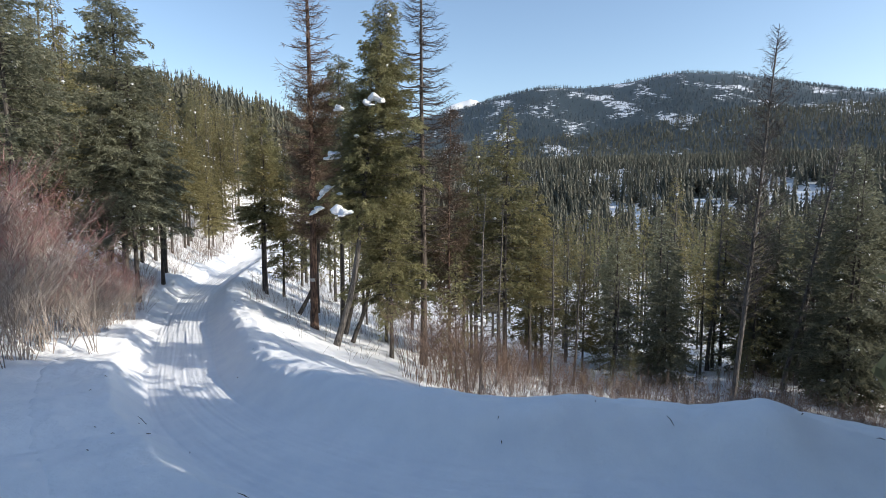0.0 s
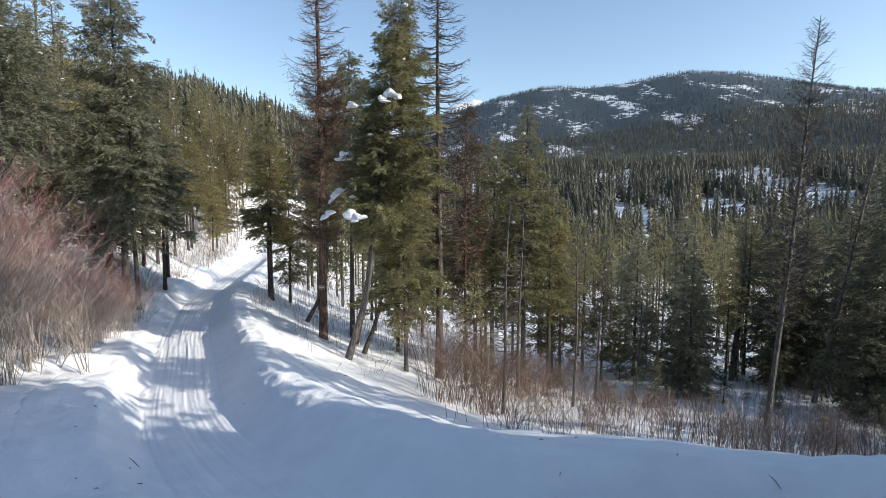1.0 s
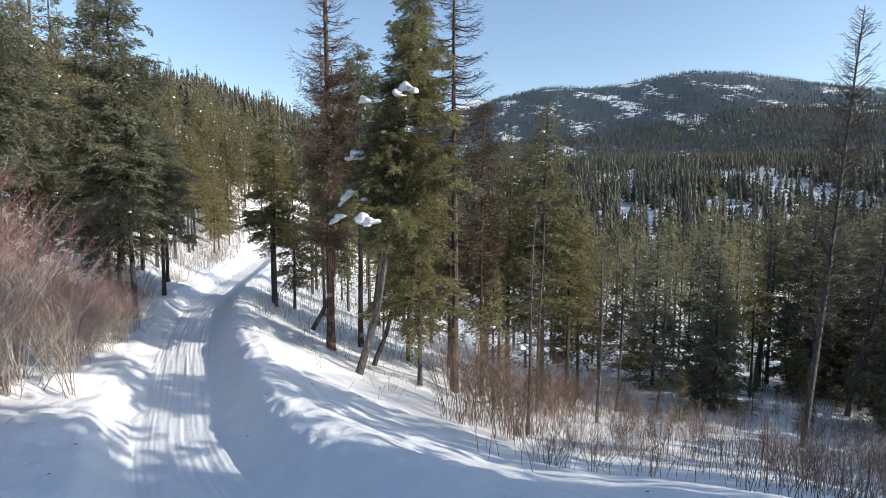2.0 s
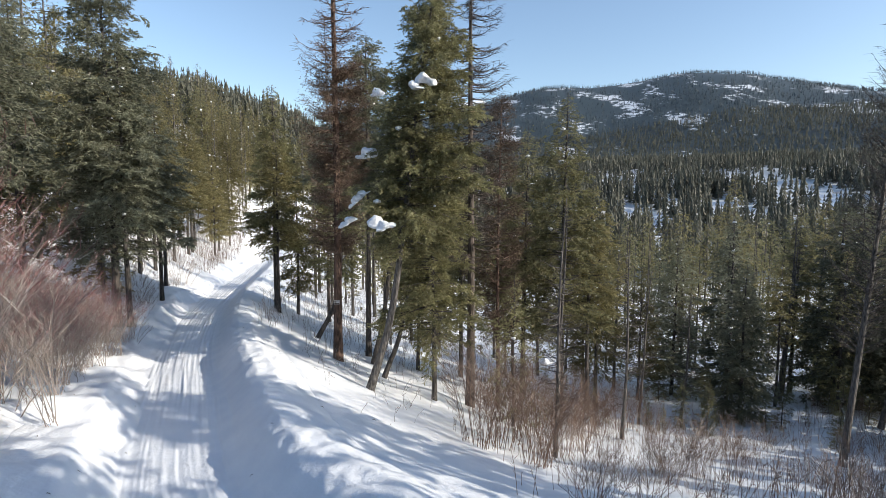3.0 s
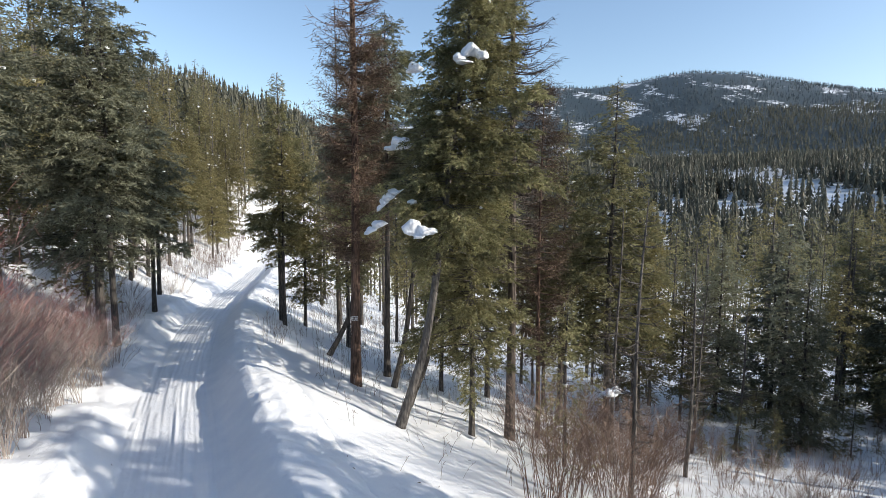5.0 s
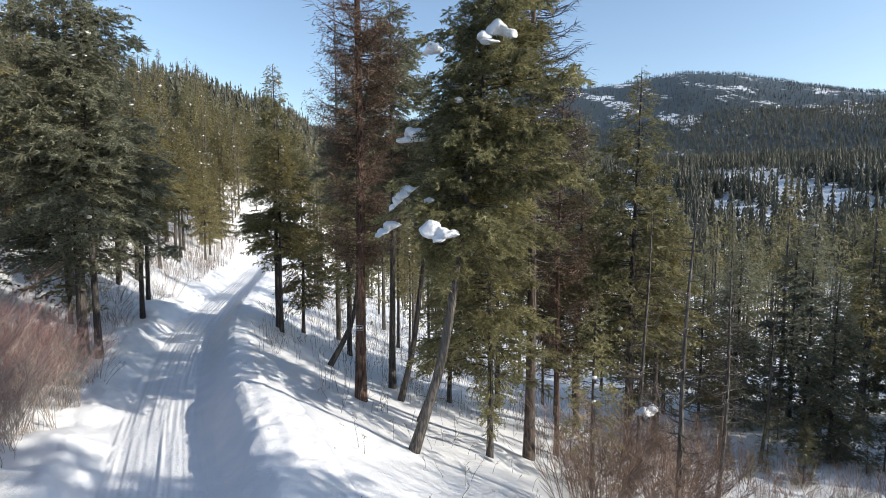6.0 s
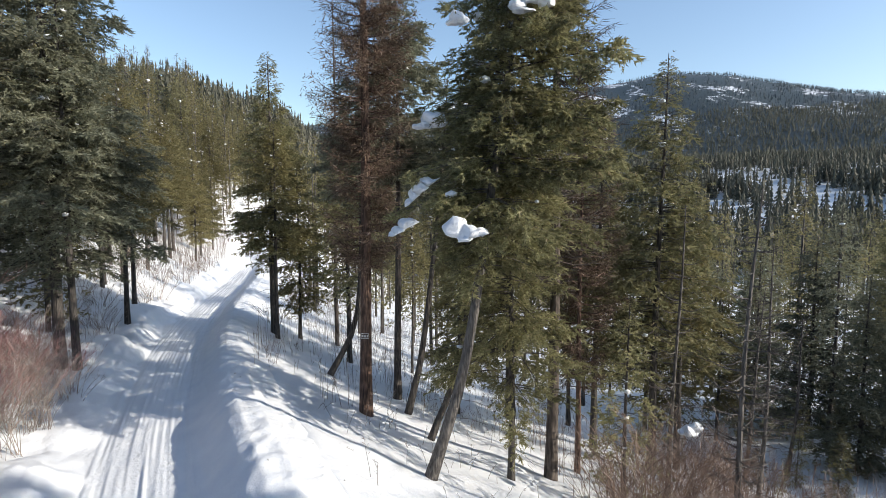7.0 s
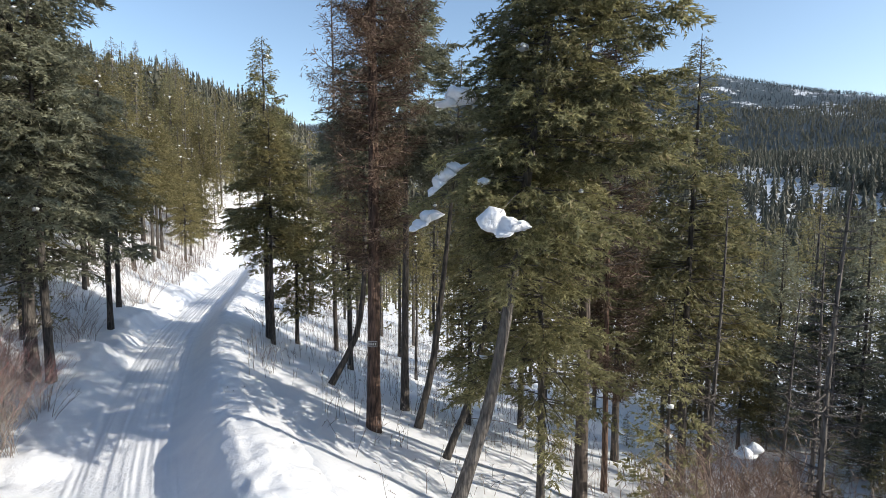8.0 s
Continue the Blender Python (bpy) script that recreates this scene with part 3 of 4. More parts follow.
stand(conifer("conifer", 15, 0.15, 0.66, 1.7, BLUE_FIR, BARK, "conifer with a dark leaning trunk", 20, 0.8, lean=(1.2, 0), kick=-0.7), -7.1, 36.8)
stand(conifer("conifer", 11, 0.13, 0.74, 1.2, FIR, BARK, "conifer with a thin dark leaning trunk", 29, 0.8, lean=(1.5, 0), kick=-0.8), -6.1, 33.6)

kinds = [conifer("conifer", 16, 0.15, 0.12, 2.9, FIR, BARK, "green conifer standing in the snow", 21, 0.33, whorl=0.5, blades=8, leafy=0.24, snow=0.07, seg=2),
         conifer("conifer", 14, 0.13, 0.12, 2.7, PINE, BARK, "yellow-green conifer standing in the snow", 22, 0.33, whorl=0.5, blades=8, leafy=0.24, snow=0.07, seg=2),
         conifer("conifer", 17, 0.16, 0.26, 2.7, BLUE_FIR, BARK, "grey-green conifer with a bare lower trunk", 23, 0.33, whorl=0.5, blades=8, leafy=0.24, snow=0.07, seg=2),
         conifer("conifer", 12, 0.12, 0.06, 2.7, FIR, BARK, "green young conifer with boughs to the ground", 24, 0.33, whorl=0.5, blades=8, leafy=0.24, snow=0.07, seg=2),
         conifer("conifer", 15, 0.14, 0.2, 2.4, PINE, GREY_BARK, "slim yellow-green conifer with dead lower branches", 25, 0.3, whorl=0.5, gaps=0.2, blades=8, leafy=0.24, snow=0.07, seg=2)]
fine_kinds = [conifer("conifer", 17, 0.16, 0.28, 3.0, FIR, BARK, "tall green conifer with dense boughs", 41, 0.62, per=(5, 8), whorl=0.42, snow=0.10, blades=12, leafy=0.17),
              conifer("conifer", 16, 0.15, 0.2, 3.0, PINE, BARK, "tall olive-green conifer with dense boughs", 42, 0.62, per=(5, 8), whorl=0.42, snow=0.10, blades=12, leafy=0.17),
              conifer("conifer", 14, 0.15, 0.05, 3.4, BLUE_FIR, BARK, "dark broad conifer with boughs to the ground", 43, 0.62, per=(5, 8), whorl=0.42, snow=0.10, blades=12, leafy=0.17)]
kinds.append(conifer("conifer", 15, 0.13, 0.5, 2.3, PINE, BARK, "slim conifer with a long bare trunk and a short crown", 26, 0.4, whorl=0.45, blades=8, leafy=0.24, snow=0.1, seg=2))
fine_kinds.append(conifer("conifer", 17.5, 0.17, 0.4, 3.3, PINE, BARK, "olive-green conifer with a long bare trunk", 44, 0.62, per=(5, 8), whorl=0.42, snow=0.10, blades=12, leafy=0.17))
fine_kinds.append(conifer("conifer", 18, 0.17, 0.36, 3.2, BLUE_FIR, BARK, "grey-green conifer with a long bare trunk", 45, 0.62, per=(5, 8), whorl=0.42, snow=0.10, blades=12, leafy=0.17))
rng = random.Random(4)
spots = [(-6, 28.2), (-8.5, 34.3), (-1.2, 33), (18.6, 32.8), (26.3, 40), (-21.9, 36), (-2.6, 31.0), (-6.9, 39), (-16.2, 45.5), (-11.4, 40), (-7.1, 36.8), (-6.1, 33.6), (0.5, 35.5)]


def plant(k, x, y, scale=1.0):
    """The first planting takes the thing itself, the others copies."""
    spots.append((x, y))
    m = pose(x, y, gz(x, y) - 0.1, 0, 0, rng.uniform(0, 360)) @ Matrix.Scale(scale, 4)
    if k.get("used"):
        return copy_thing(k, m)
    k["used"] = 1
    k.matrix_basis = m
    return k


for x, y, k, sc in ((2.6, 40, 0, 1.06), (4.5, 37.2, 0, 1.08), (6.6, 39, 3, 0.86), (8.2, 42.5, 1, 0.85), (21.2, 49.7, 2, 1.0), (16.0, 48, 2, 0.95), (35, 45, 2, 1.5), (31.5, 44, 2, 1.15), (12.5, 46, 1, 0.8), (27, 50, 0, 0.9),
                    (-20.7, 35.3, 4, 0.9), (-24.5, 30, 4, 1.25), (-26.8, 33, 4, 1.2), (-24.2, 45, 3, 1.0), (-26.6, 50, 4, 1.0), (-33, 58, 1, 1.15), (-30.5, 53, 3, 1.05), (-36, 66, 3, 1.2), (-32.6, 63, 3, 1.0), (-35, 71, 3, 1.1), (-37.2, 76.5, 3, 1.15), (-36.2, 81, 1, 1.05), (-40.5, 84, 3, 1.2), (-39.5, 90, 1, 1.1), (-43, 95, 1, 1.2), (-44.5, 103, 1, 1.15), (-41.5, 99, 1, 0.95), (-34.5, 60, 1, 1.1), (-38.5, 71.5, 1, 1.25), (-47, 112, 3, 1.2), (27.8, 35.4, 2, 1.12), (30, 37.5, 2, 1.3), (17.7, 41, 2, 0.78), (-30.5, 40, 4, 1.2), (-14.4, 47, 1, 0.9), (-15.0, 44.2, 3, 0.85), (-11, 45.5, 0, 0.9), (-4.5, 41, 1, 1.0), (-1.5, 43, 0, 0.9), (28.0, 46.4, 2, 1.15), (31, 48.5, 2, 1.2)):
    plant(fine_kinds[k], x, y, sc)
for x, y, k, sc in ((-30, 52, 5, 1.0), (-30.6, 55.6, 2, 0.9), (-26, 41, 1, 0.9), (-29, 38, 0, 1.1), (0.8, 30.8, 3, 0.65)):
    plant(kinds[k], x, y, sc)


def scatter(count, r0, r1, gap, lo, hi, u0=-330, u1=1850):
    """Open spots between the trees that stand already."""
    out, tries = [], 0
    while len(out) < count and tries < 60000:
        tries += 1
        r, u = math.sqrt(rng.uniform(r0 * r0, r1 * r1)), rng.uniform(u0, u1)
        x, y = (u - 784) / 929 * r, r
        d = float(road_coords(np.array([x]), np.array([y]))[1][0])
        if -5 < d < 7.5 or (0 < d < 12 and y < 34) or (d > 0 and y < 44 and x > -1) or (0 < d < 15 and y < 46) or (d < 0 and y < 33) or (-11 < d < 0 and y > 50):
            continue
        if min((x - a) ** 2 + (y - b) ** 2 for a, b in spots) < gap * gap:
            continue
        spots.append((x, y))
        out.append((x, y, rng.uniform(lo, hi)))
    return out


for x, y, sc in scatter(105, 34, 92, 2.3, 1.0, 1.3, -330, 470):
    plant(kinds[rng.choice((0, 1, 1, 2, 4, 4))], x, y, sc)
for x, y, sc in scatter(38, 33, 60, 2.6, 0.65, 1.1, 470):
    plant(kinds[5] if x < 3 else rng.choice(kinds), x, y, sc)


def middle_forest(name, places, needles, seed, label, amount=150, wide=1.25):
    """Trees past counting: boughs of broad sprays round thin trunks, in one mesh."""
    rg = np.random.RandomState(seed)
    B, T, W, stems = [], [], [], []
    for x, y, sc in places:
        h, g = 15.5 * sc, gz(x, y)
        stems.append((np.array([[x, y, g - 0.3], [x, y, g + 0.5 * h], [x, y, g + h]]), (0.16 * sc, 0.09 * sc, 0.02)))
        n = amount
        f = rg.rand(n) ** 1.25
        z = g + h * (0.14 + 0.85 * f)
        a = np.floor(rg.rand(n) * 7) * 0.9 + np.floor(f * 22) * 1.7 + rg.normal(0, 0.22, n)
        L = h * 0.165 * (1 - f) ** 0.8 * rg.uniform(0.7, 1.15, n) + 0.15
        q = rg.rand(n) ** 0.6
        o = np.stack([x + np.cos(a) * L * q, y + np.sin(a) * L * q, z - 0.3 * L * q * q], 1)
        l = rg.uniform(0.45, 0.95, n)
        b = a + rg.choice([-1, 1], n) * rg.uniform(0.2, 1.0, n)
        B.append(o), W.append(l * (0.22 + 0.12 * rg.rand(n)) * wide)
        T.append(o + np.stack([np.cos(b) * l, np.sin(b) * l, -rg.uniform(-0.1, 0.5, n) * l], 1))
    v, f = needle_twigs(np.vstack(B), np.vstack(T), np.concatenate(W), rg, 4)
    w, g = tubes(stems, 4)
    me = mesh_of(name, np.vstack([v, w]), f.tolist() + (g + len(v)).tolist(), needles)
    me.materials.append(BARK)
    me.polygons.foreach_set("material_index", np.repeat([0, 1], [len(f), len(g)]))
    return tagged(new(name, me), label, "forest", kind="stuff")


for i in range(90):
    x, y = (rng.uniform(-95, -27), rng.uniform(112, 175)) if i < 45 else (rng.uniform(-60, -30), rng.uniform(114, 150))
    if float(road_coords(np.array([x]), np.array([y]))[1][0]) < -6.5 - 5 * rng.random():
        plant(kinds[rng.choice((0, 1, 1, 4, 4))], x, y, rng.uniform(0.75, 1.2))
for x, y, k, sc in ((-45.5, 114, 1, 0.8), (-48.5, 117.5, 4, 0.95), (-51, 121, 0, 0.9), (-47, 121.5, 4, 0.9), (-53, 126, 1, 1.0), (-49.5, 126, 4, 1.1), (-45, 126, 1, 0.9), (-56, 121, 0, 1.1), (-42.5, 130, 4, 1.0), (-55, 132, 1, 1.1), (-50, 132, 0, 1.1), (-46, 117, 1, 0.7), (-58, 128, 4, 1.1), (-52, 115, 1, 1.0)):
    plant(kinds[k], x, y, sc)
for i in range(46):
    plant(kinds[3], rng.uniform(3, 33), rng.uniform(35, 47), rng.uniform(0.15, 0.5))
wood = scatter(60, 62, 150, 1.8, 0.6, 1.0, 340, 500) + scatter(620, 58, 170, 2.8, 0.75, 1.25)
# a snowy glade runs up between the trees across the gully
wood = [w for w in wood if not -0.02 < w[0] / w[1] < 0.15 or w[1] < 60 or rng.random() < 0.2]
middle_forest("forest_green", wood[::2], FIR, 61, "green conifers further down the slope")
# the stand outside the bend, which shades the road there
edge = []
for i in range(120):
    x = rng.uniform(13, 44)
    edge.append((x, rng.uniform(-16, 9.3 - 0.29 * (x - 13)), rng.uniform(1.3, 1.8)))
for i in range(30):
    x = rng.uniform(13.5, 21)
    edge.append((x, rng.uniform(-9, 8.6 - 0.29 * (x - 13)), rng.uniform(1.5, 2.0)))
for i in range(24):
    x = rng.uniform(23, 44)
    edge.append((x, rng.uniform(5, 0.85 * x), rng.uniform(0.72, 1.0)))
edge += [(17.0, 14.3, 1.5), (18.3, 13.9, 1.6), (19.7, 13.4, 1.6), (21.2, 13.0, 1.6), (22.6, 12.7, 1.7)]
# trees added out of view; they hold sky light off the near snow
behind = []
while len(behind) < 75:
    x, y = rng.uniform(-46, 9), rng.uniform(-34, -5)
    if abs(float(road_coords(np.array([x]), np.array([y]))[1][0])) > 6 and math.hypot(x, y) > 8:
        behind.append((x, y, rng.uniform(1.0, 1.5)))
middle_forest("forest_behind", behind, FIR, 64, "unseen conifers added above the bend to block sky light", 150, 2.0)
middle_forest("forest_edge", edge, FIR, 63, "dense conifers outside the bend of the road", 230, 5.0)
middle_forest("forest_yellow", wood[1::2], PINE, 62, "yellow-green conifers further down the slope")

bushes = [shrub("shrub", 7.0, 3.9, 56, RED_TWIG, "tall bare reddish-brown shrub rising from the snow", 31, twiggy=24, thick=0.013, clumps=6, tips=RED_TIP),
          shrub("shrub", 5.6, 2.0, 30, RUST_TWIG, "bare rust-brown shrub of upright stems", 32, twiggy=36, fine=False),
          shrub("shrub", 2.2, 1.6, 22, RED_TWIG, "low bare brown shrub in the snow", 33, twiggy=12, fine=False, single=False)]
for x, y, sc in ((-14.4, 17.2, 0.90), (-14.8, 15.6, 0.90), (-13.8, 13.4, 0.65), (-16.7, 14.6, 1.25), (-16.5, 17.2, 1.28), (-15.5, 19.2, 1.01), (-17, 20.6, 1.06), (-14.9, 21.3, 0.55), (-16, 22.8, 0.66), (-18.4, 18.4, 1.32), (-19.2, 21.5, 1.19), (-18, 24.2, 0.86), (-16.6, 24.8, 0.55), (-17.2, 26.2, 0.52), (-18.7, 27.2, 0.70), (-17.9, 29, 0.57), (-19.6, 29.8, 0.63), (-20.8, 27.6, 0.70), (-19.2, 31.6, 0.43), (-20.9, 32.4, 0.47), (-22.4, 29.6, 0.62)):
    plant(bushes[0], x, y, sc)
for x, y, sc in ((-18.4, 27.0, 1.0), (-19.6, 29.5, 1.2), (-20.3, 31.5, 1.1), (-21.5, 28.5, 1.4), (-18.8, 32.0, 0.9), (-22.5, 30.5, 1.5), (-18.2, 29.3, 0.8)):
    plant(bushes[2], x, y, sc)
for i in range(26):
    x, y = rng.uniform(-25, -17.5), rng.uniform(23.5, 37)
    if float(road_coords(np.array([x]), np.array([y]))[1][0]) < -4.4:
        plant(bushes[2], x, y, rng.uniform(0.8, 1.6))
for x, y, sc in ((-1.3, 24.2, 0.85), (0.6, 23.0, 0.85), (-0.4, 25.5, 1.0), (1.2, 25.6, 1.0), (0.2, 27.6, 1.0), (2.4, 27.2, 0.9), (3.6, 28.5, 0.8), (1.5, 29.5, 0.8), (3.4, 33.2, 0.7), (4.6, 34.6, 0.8), (5.8, 33.6, 0.75), (6.2, 36.0, 0.8), (7.6, 35.4, 0.7), (8.6, 37.2, 0.8), (4.4, 31.0, 0.7), (9.8, 36.2, 0.6)):
    plant(bushes[1], x, y, sc)
for i in range(90):
    x = rng.uniform(1, 27)
    y = rng.uniform(max(17.5, 0.8 * x), 37)
    k = 1 if i % 3 == 0 else 2
    plant(bushes[k], x, y, rng.uniform(0.25, 0.55) if k == 1 else rng.uniform(0.5, 1.1))
for i in range(40):
    s0 = rng.uniform(45, 110)
    j = int(np.searchsorted(ALONG, s0))
    d = rng.choice((-1, 1)) * rng.uniform(4.2, 11) if i % 2 and s0 > 66 else rng.uniform(-9, -3.8)
    plant(bushes[2], LINE[j, 0] + d * TAN[j, 1], LINE[j, 1] - d * TAN[j, 0], rng.uniform(0.6, 1.4))


def brush(name, count, region, hmin, hmax, material, seed, label):
    """Thin saplings and dry stalks past counting, over a stretch of the slope."""
    rg = np.random.RandomState(seed)
    x, y = region(rg, count)
    keep = (vnoise(x, y, 4.0, seed, 2) + 0.25 > rg.rand(len(x)) * 0.45) & (np.abs(road_coords(x, y)[1]) > 3.4)
    x, y = x[keep], y[keep]
    z = ground_height(x, y)
    stems = [shrub_stem(rg, np.array([a, b, c - 0.1]), rg.uniform(hmin, hmax), 0.5, rg.rand() * 6.3, 7, 0.009, False) for a, b, c in zip(x, y, z)]
    return tagged(new(name, twiggy_mesh(name, stems, material, rg)), label, "brush", kind="stuff")


def lower_slope(rg, n):
    x = rg.uniform(-1, 34, n)
    return x, np.maximum(16.5, 0.62 * x + 4) + rg.rand(n) ** 0.8 * 24


def above_road(rg, n):
    j = np.searchsorted(ALONG, rg.uniform(82, 142, n))
    d = -3.6 - 15 * rg.rand(n) ** 1.4
    return LINE[j, 0] + d * TAN[j, 1], LINE[j, 1] - d * TAN[j, 0]


def behind_berm(rg, n):
    y = rg.uniform(14.5, 25, n)
    return y * rg.uniform(0.02, 0.86, n), y


def under_trees(rg, n):
    j = np.searchsorted(ALONG, rg.uniform(58, 112, n))
    d = rg.uniform(5.5, 24, n)
    return LINE[j, 0] + d * TAN[j, 1], LINE[j, 1] - d * TAN[j, 0]


def verge(rg, n):
    j = np.searchsorted(ALONG, rg.uniform(46, 120, n))
    d = np.where(rg.rand(n) < 0.55, rg.uniform(5, 15, n), -rg.uniform(3.6, 12, n))
    return LINE[j, 0] + d * TAN[j, 1], LINE[j, 1] - d * TAN[j, 0]


brush("brush_slope", 3300, lower_slope, 0.6, 2.6, RUST_TWIG, 71, "thin brown saplings and stalks standing in the snow")
brush("brush_berm", 750, behind_berm, 0.8, 2.7, RUST_TWIG, 77, "dense brown saplings behind the snow berm")
brush("brush_hillside", 4600, above_road, 0.8, 3.4, RUST_TWIG, 73, "bare brown thicket on the snowy hillside")
brush("brush_saplings", 650, above_road, 2.5, 6.5, RED_TWIG, 75, "thin bare grey saplings on the snowy hillside")
brush("brush_upper", 3500, lambda rg, n: (rg.uniform(-62, -24, n), rg.uniform(104, 178, n)), 1.5, 5.0, RUST_TWIG, 76, "brown thicket on the hillside at the road's end")
brush("brush_end", 1500, lambda rg, n: (rg.uniform(-54, -38, n), rg.uniform(98, 126, n)), 0.8, 3.4, RUST_TWIG, 79, "brown thicket on the bank where the road bends away")
brush("brush_bank", 1500, lambda rg, n: (rg.uniform(-27, -13, n), rg.uniform(20, 42, n)), 0.6, 2.4, RED_TWIG, 74, "bare grey-brown thicket above the road")
brush("brush_wood", 4200, under_trees, 0.7, 2.6, RED_TWIG, 78, "bare grey-brown brush under the roadside trees")
brush("brush_verge", 1300, verge, 0.3, 1.3, RED_TWIG, 72, "dry stalks and twigs along the road's verges")


# ---- the far forest, past counting ----
def far_trees(name, n, rmin, rmax, layers, spikes, hmin, hmax, seed, label, density, width=0.14, needles=FAR_FIR):
    rg = np.random.RandomState(seed)
    r = np.sqrt(rg.uniform(rmin ** 2, rmax ** 2, n))
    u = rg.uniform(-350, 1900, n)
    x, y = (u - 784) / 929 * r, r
    keep = (vnoise(x, y, 60 if rmax < 1000 else 220, seed + 3, 3) + density > rg.rand(n) * 0.5)
    s, d, _ = road_coords(x, y)
    keep &= (np.abs(d) > 5)
    # thinned openings on the slope across the valley
    gap = (u > 1040) & (u < 1560) & (r > 180) & (r < 600) & (vnoise(x, 0.14 * y, 16, 47, 2) > 0.04)
    keep &= ~gap | (rg.rand(n) < 0.12)
    x, y = x[keep], y[keep]
    n = len(x)
    z = ground_height(x, y)
    h = hmin + (hmax - hmin) * rg.beta(2, 2.2, n)
    fat = width * rg.uniform(0.7, 1.3, n)
    V, F = [], []
    base = 0
    for l in range(layers):
        f = (l + rg.rand(n) * 0.5) / layers
        zt = z + h * (0.10 + 0.9 * f)
        rr = h * fat * (1 - f) ** 0.8 + 0.1
        a0 = rg.rand(n) * 6.283
        for k in range(spikes):
            a = a0 + k * 6.283 / spikes + rg.normal(0, 0.25, n)
            q = rr * rg.uniform(0.6, 1.25, n)
            w = rr * rg.uniform(0.25, 0.55, n)
            drop = h * 0.9 / layers * 1.1
            top = np.stack([x, y, zt + drop], 1)
            p1 = np.stack([x + np.cos(a) * q - np.sin(a) * w, y + np.sin(a) * q + np.cos(a) * w, zt - 0.25 * q], 1)
            p2 = np.stack([x + np.cos(a) * q * 0.9 + np.sin(a) * w, y + np.sin(a) * q * 0.9 - np.cos(a) * w, zt - 0.35 * q], 1)
            V.append(np.stack([top, p1, p2], 1).reshape(-1, 3))
            F.append(np.arange(3 * n).reshape(n, 3) + base)
            base += 3 * n
    return tagged(new(name, mesh_of(name, np.vstack(V), np.vstack(F), needles)), label, "forest", kind="stuff")


far_trees("forest_slope", 4600, 150, 330, 8, 5, 9, 19, 101, "dense conifer forest on the valley slopes", 0.5, 0.15)
far_trees("forest_valley", 34000, 300, 1250, 3, 4, 6, 14, 103, "dense dark conifer forest across the valley", 0.6, 0.19)
far_trees("forest_rise", 9000, 290, 600, 5, 4, 7, 13, 105, "conifer forest on the slope across the valley", 0.6, 0.17)
far_trees("forest_mountain", 70000, 950, 2400, 2, 3, 6, 12, 102, "conifer forest on the far mountain, tinted blue for haze", 0.30, 0.2, HAZED_FIR)
for ob in scene.objects:
    if "used" in ob:
        del ob["used"]


# ---- snow clumps, sign ----
def snow_clump(x, y, z, lobes, seed, slant=0.0):
    """Lumps of snow grown together; each lobe is an offset and three radii."""
    bm = bmesh.new()
    for (ox, oy, oz), (rx, ry, rz) in lobes:
        bmesh.ops.create_icosphere(bm, subdivisions=3, radius=1, matrix=Matrix.Translation((ox, oy, oz)) @ Matrix.Diagonal((rx, ry, rz, 1)))
    for v in bm.verts:
        n = noise.noise_vector(v.co * 3.5 + Vector((seed, 0, 0))) * 0.12 + noise.noise_vector(v.co * 9 + Vector((seed, 3, 0))) * 0.045
        v.co += n
        under = -0.12 + slant * v.co.x
        if v.co.z < under:
            v.co.z = under + (v.co.z - under) * 0.35
    me = bpy.data.meshes.new("snow_clump")
    bm.to_mesh(me)
    bm.free()
    me.polygons.foreach_set("use_smooth", np.ones(len(me.polygons), bool))
    me.materials.append(CLUMP)
    ob = tagged(new("snow_clump", me), "white clump of snow caught on fir boughs", "snow clump", "snow clumps on the fir")
    ob.location = (x, y, z)
    return ob


snow_clump(-5.05, 26.3, 5.95, [((-0.25, 0, 0.08), (0.3, 0.28, 0.25)), ((0.1, 0, 0), (0.32, 0.3, 0.2)), ((0.35, 0.05, 0.02), (0.26, 0.24, 0.15)), ((0.0, -0.1, -0.2), (0.22, 0.2, 0.2))], 1)
snow_clump(-5.17, 26.9, 11.15, [((0, 0, 0), (0.26, 0.24, 0.2)), ((-0.15, 0, -0.1), (0.16, 0.16, 0.12))], 2)
snow_clump(-3.55, 26.7, 11.5, [((-0.25, 0, -0.1), (0.24, 0.22, 0.2)), ((0.15, 0, 0.12), (0.3, 0.26, 0.2)), ((0.42, 0, 0.0), (0.2, 0.2, 0.14)), ((-0.1, -0.1, -0.4), (0.26, 0.2, 0.14))], 3)
snow_clump(-5.9, 28.4, 8.85, [((0.12, 0, 0.1), (0.36, 0.3, 0.2)), ((-0.25, 0, -0.12), (0.24, 0.2, 0.15))], 4)
snow_clump(-6.2, 27.6, 7.0, [((0.26, 0, 0.22), (0.28, 0.2, 0.11)), ((0.02, 0, 0.04), (0.22, 0.2, 0.15)), ((-0.15, 0, -0.15), (0.16, 0.16, 0.15)), ((-0.26, 0, -0.33), (0.11, 0.13, 0.13))], 5, 0.9)
snow_clump(-6.6, 27.6, 6.05, [((0.1, 0, 0.08), (0.26, 0.2, 0.15)), ((-0.16, 0, -0.12), (0.18, 0.16, 0.13)), ((-0.32, 0, -0.2), (0.1, 0.1, 0.07))], 6, 0.6)
snow_clump(2.0, 28.9, -0.25, [((0, 0, 0), (0.22, 0.2, 0.11)), ((0.22, 0.04, 0.06), (0.19, 0.16, 0.1)), ((0.1, -0.06, -0.07), (0.2, 0.15, 0.08)), ((-0.18, 0, -0.05), (0.14, 0.12, 0.07))], 8)


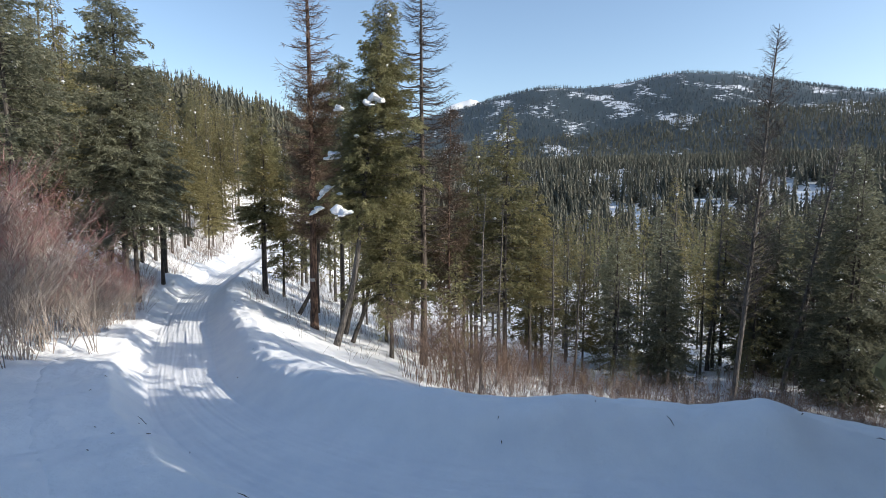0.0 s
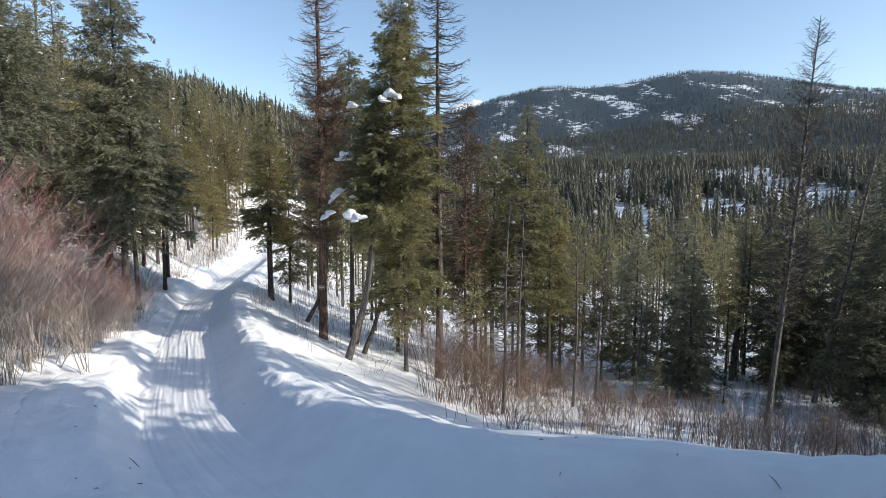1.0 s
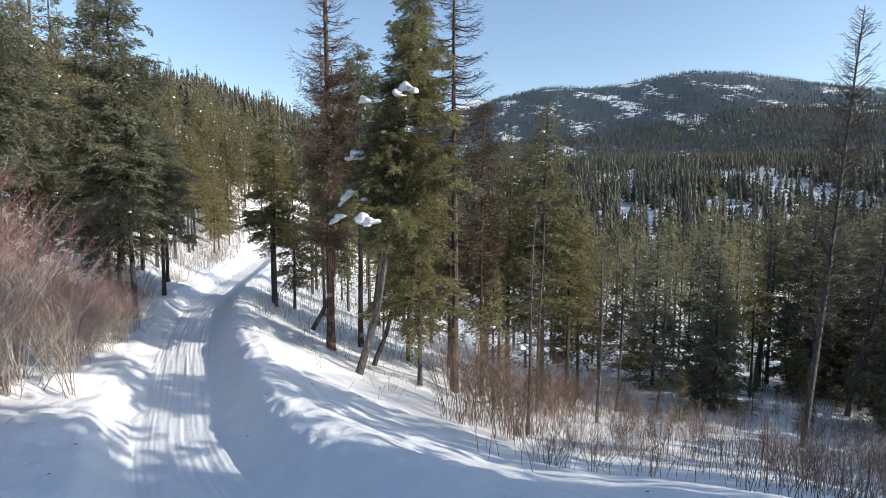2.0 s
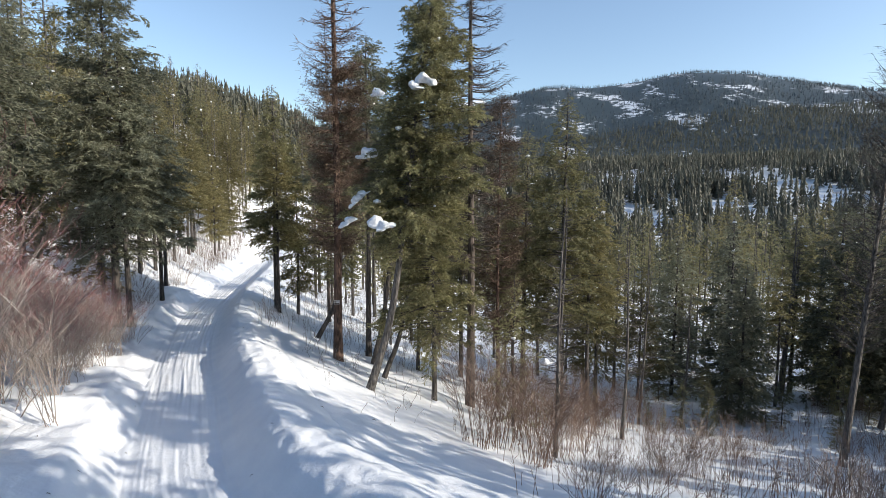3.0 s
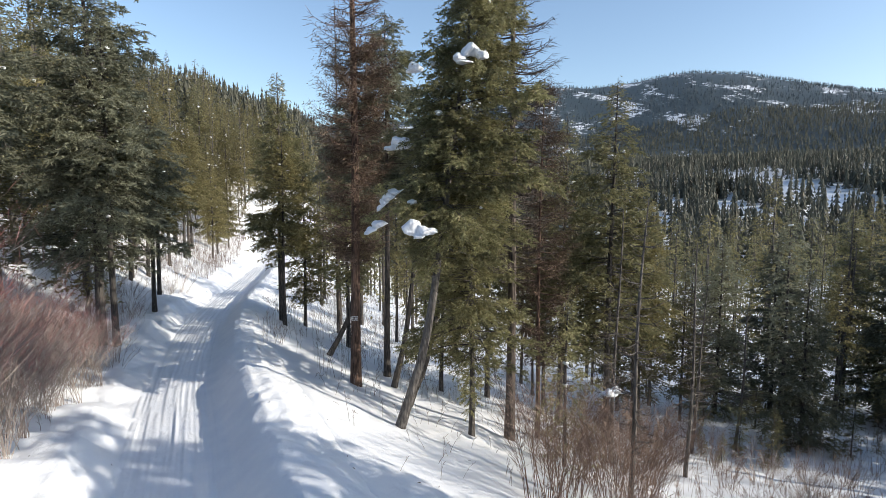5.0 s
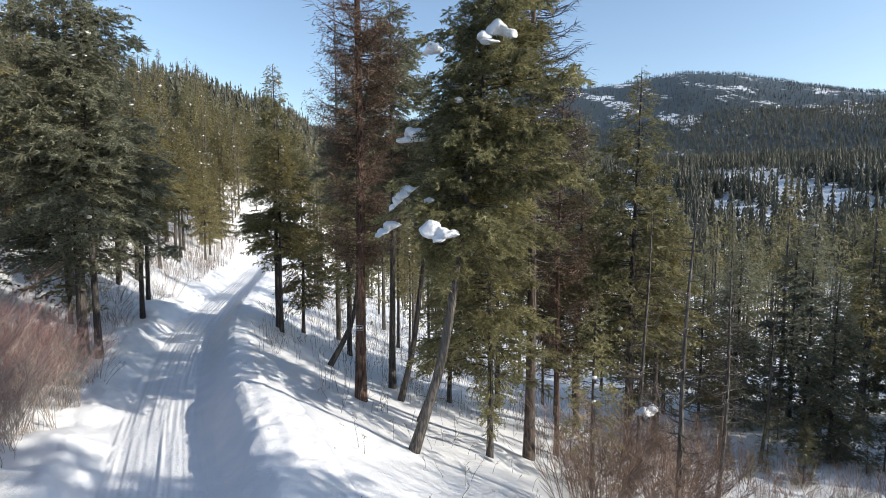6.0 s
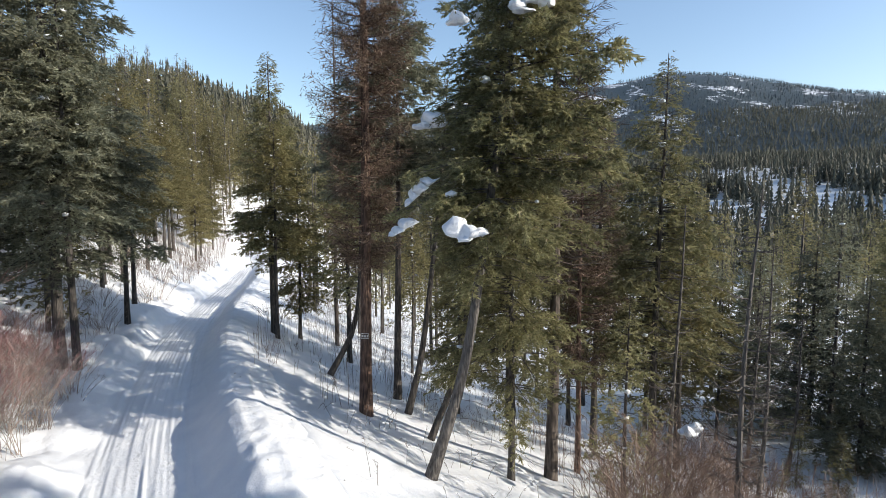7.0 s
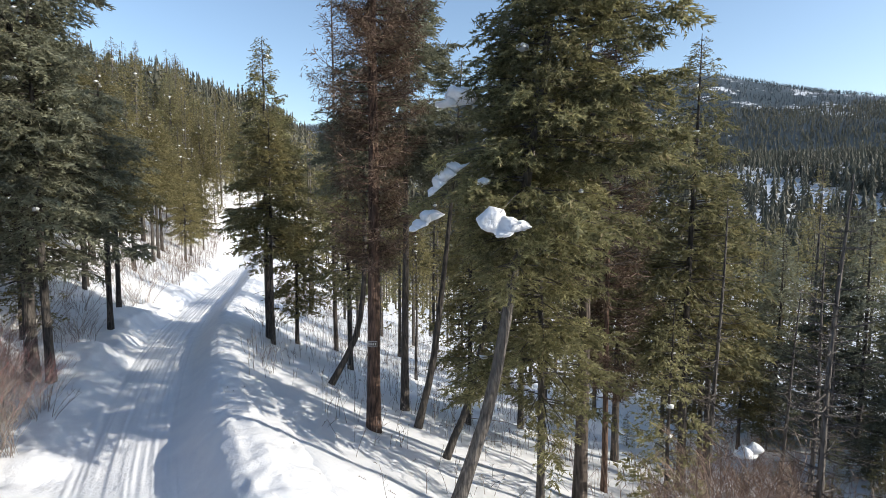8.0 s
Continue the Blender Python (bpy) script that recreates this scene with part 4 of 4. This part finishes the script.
def sign_plate(x, y, z):
    """A small dark plate nailed to a trunk; its writing and edging are pale bars."""
    root = tagged(new("sign_plate"), "small dark brown sign plate with pale edging on the larch trunk", "sign")
    root.matrix_basis = pose(x, y, z, 0, 0, -4)
    paint, nt, p = mat("brown_plate", 0.6)
    nt.links.new(ramp(nt, noise_tex(nt, 9), [(0.3, (0.06, 0.042, 0.034)), (0.7, (0.11, 0.08, 0.065))]), p.inputs["Base Color"])
    pale, nt2, p2 = mat("pale_lettering", 0.6)
    nt2.links.new(ramp(nt2, noise_tex(nt2, 20), [(0.3, (0.55, 0.52, 0.48)), (0.7, (0.75, 0.73, 0.70))]), p2.inputs["Base Color"])

    def box(name, cx, cz, w, h, front, deep, material):
        bm = bmesh.new()
        bmesh.ops.create_cube(bm, size=1, matrix=Matrix.Translation((cx, front + deep / 2, cz)) @ Matrix.Diagonal((w, deep, h, 1)))
        bmesh.ops.bevel(bm, geom=bm.edges[:], offset=min(w, h, deep) * 0.2, segments=1, affect="EDGES")
        me = bpy.data.meshes.new(name)
        bm.to_mesh(me)
        bm.free()
        me.materials.append(material)
        child(name, me, root)

    box("plate", 0, 0, 0.32, 0.22, 0, 0.012, paint)
    for cx, w in ((-0.115, 0.05), (-0.04, 0.05), (0.035, 0.05), (0.11, 0.05)):
        box("letter_bar", cx * 0.9, 0, w * 0.8, 0.10, -0.005, 0.004, pale)
    for cz in (-0.1, 0.1):
        box("edging", 0, cz, 0.31, 0.018, -0.005, 0.004, pale)
    for cx in (-0.15, 0.15):
        box("edging", cx, 0, 0.018, 0.18, -0.006, 0.004, pale)


sign_plate(-8.52, 34.05, gz(-8.55, 34.3) + 3.3)


def litter(name, count, seed):
    """Dropped twigs and bits of bark lying on the snow, past counting."""
    rg = np.random.RandomState(seed)
    x, y = rg.uniform(-15, 9, count), 8 + rg.rand(count) ** 1.3 * 26
    s, d, zr = road_coords(x, y)
    keep = (np.abs(d) > 1.2) & (np.abs(d) < 7) & (d > -4)
    x, y, s, d, zr = x[keep], y[keep], s[keep], d[keep], zr[keep]
    a, l = rg.rand(len(x)) * 6.283, rg.uniform(0.02, 0.05, len(x)) * (1 + 4 * rg.rand(len(x)) ** 8)
    bits = []
    for i in range(len(x)):
        px = x[i] + np.array([-1, 0.1, 1]) * l[i] * np.cos(a[i])
        py = y[i] + np.array([-1, 0.0, 1]) * l[i] * np.sin(a[i])
        z = ground_height(px, py) + 0.03 + np.array([0, 0.02, 0])
        bits.append((np.stack([px, py, z], 1), (0.007, 0.010, 0.004)))
    return tagged(new(name, mesh_of(name, *tubes(bits, 4), TWIG)), "dark twigs and bark bits dropped on the snow", "litter", kind="stuff")


litter("twig_litter", 110, 91)
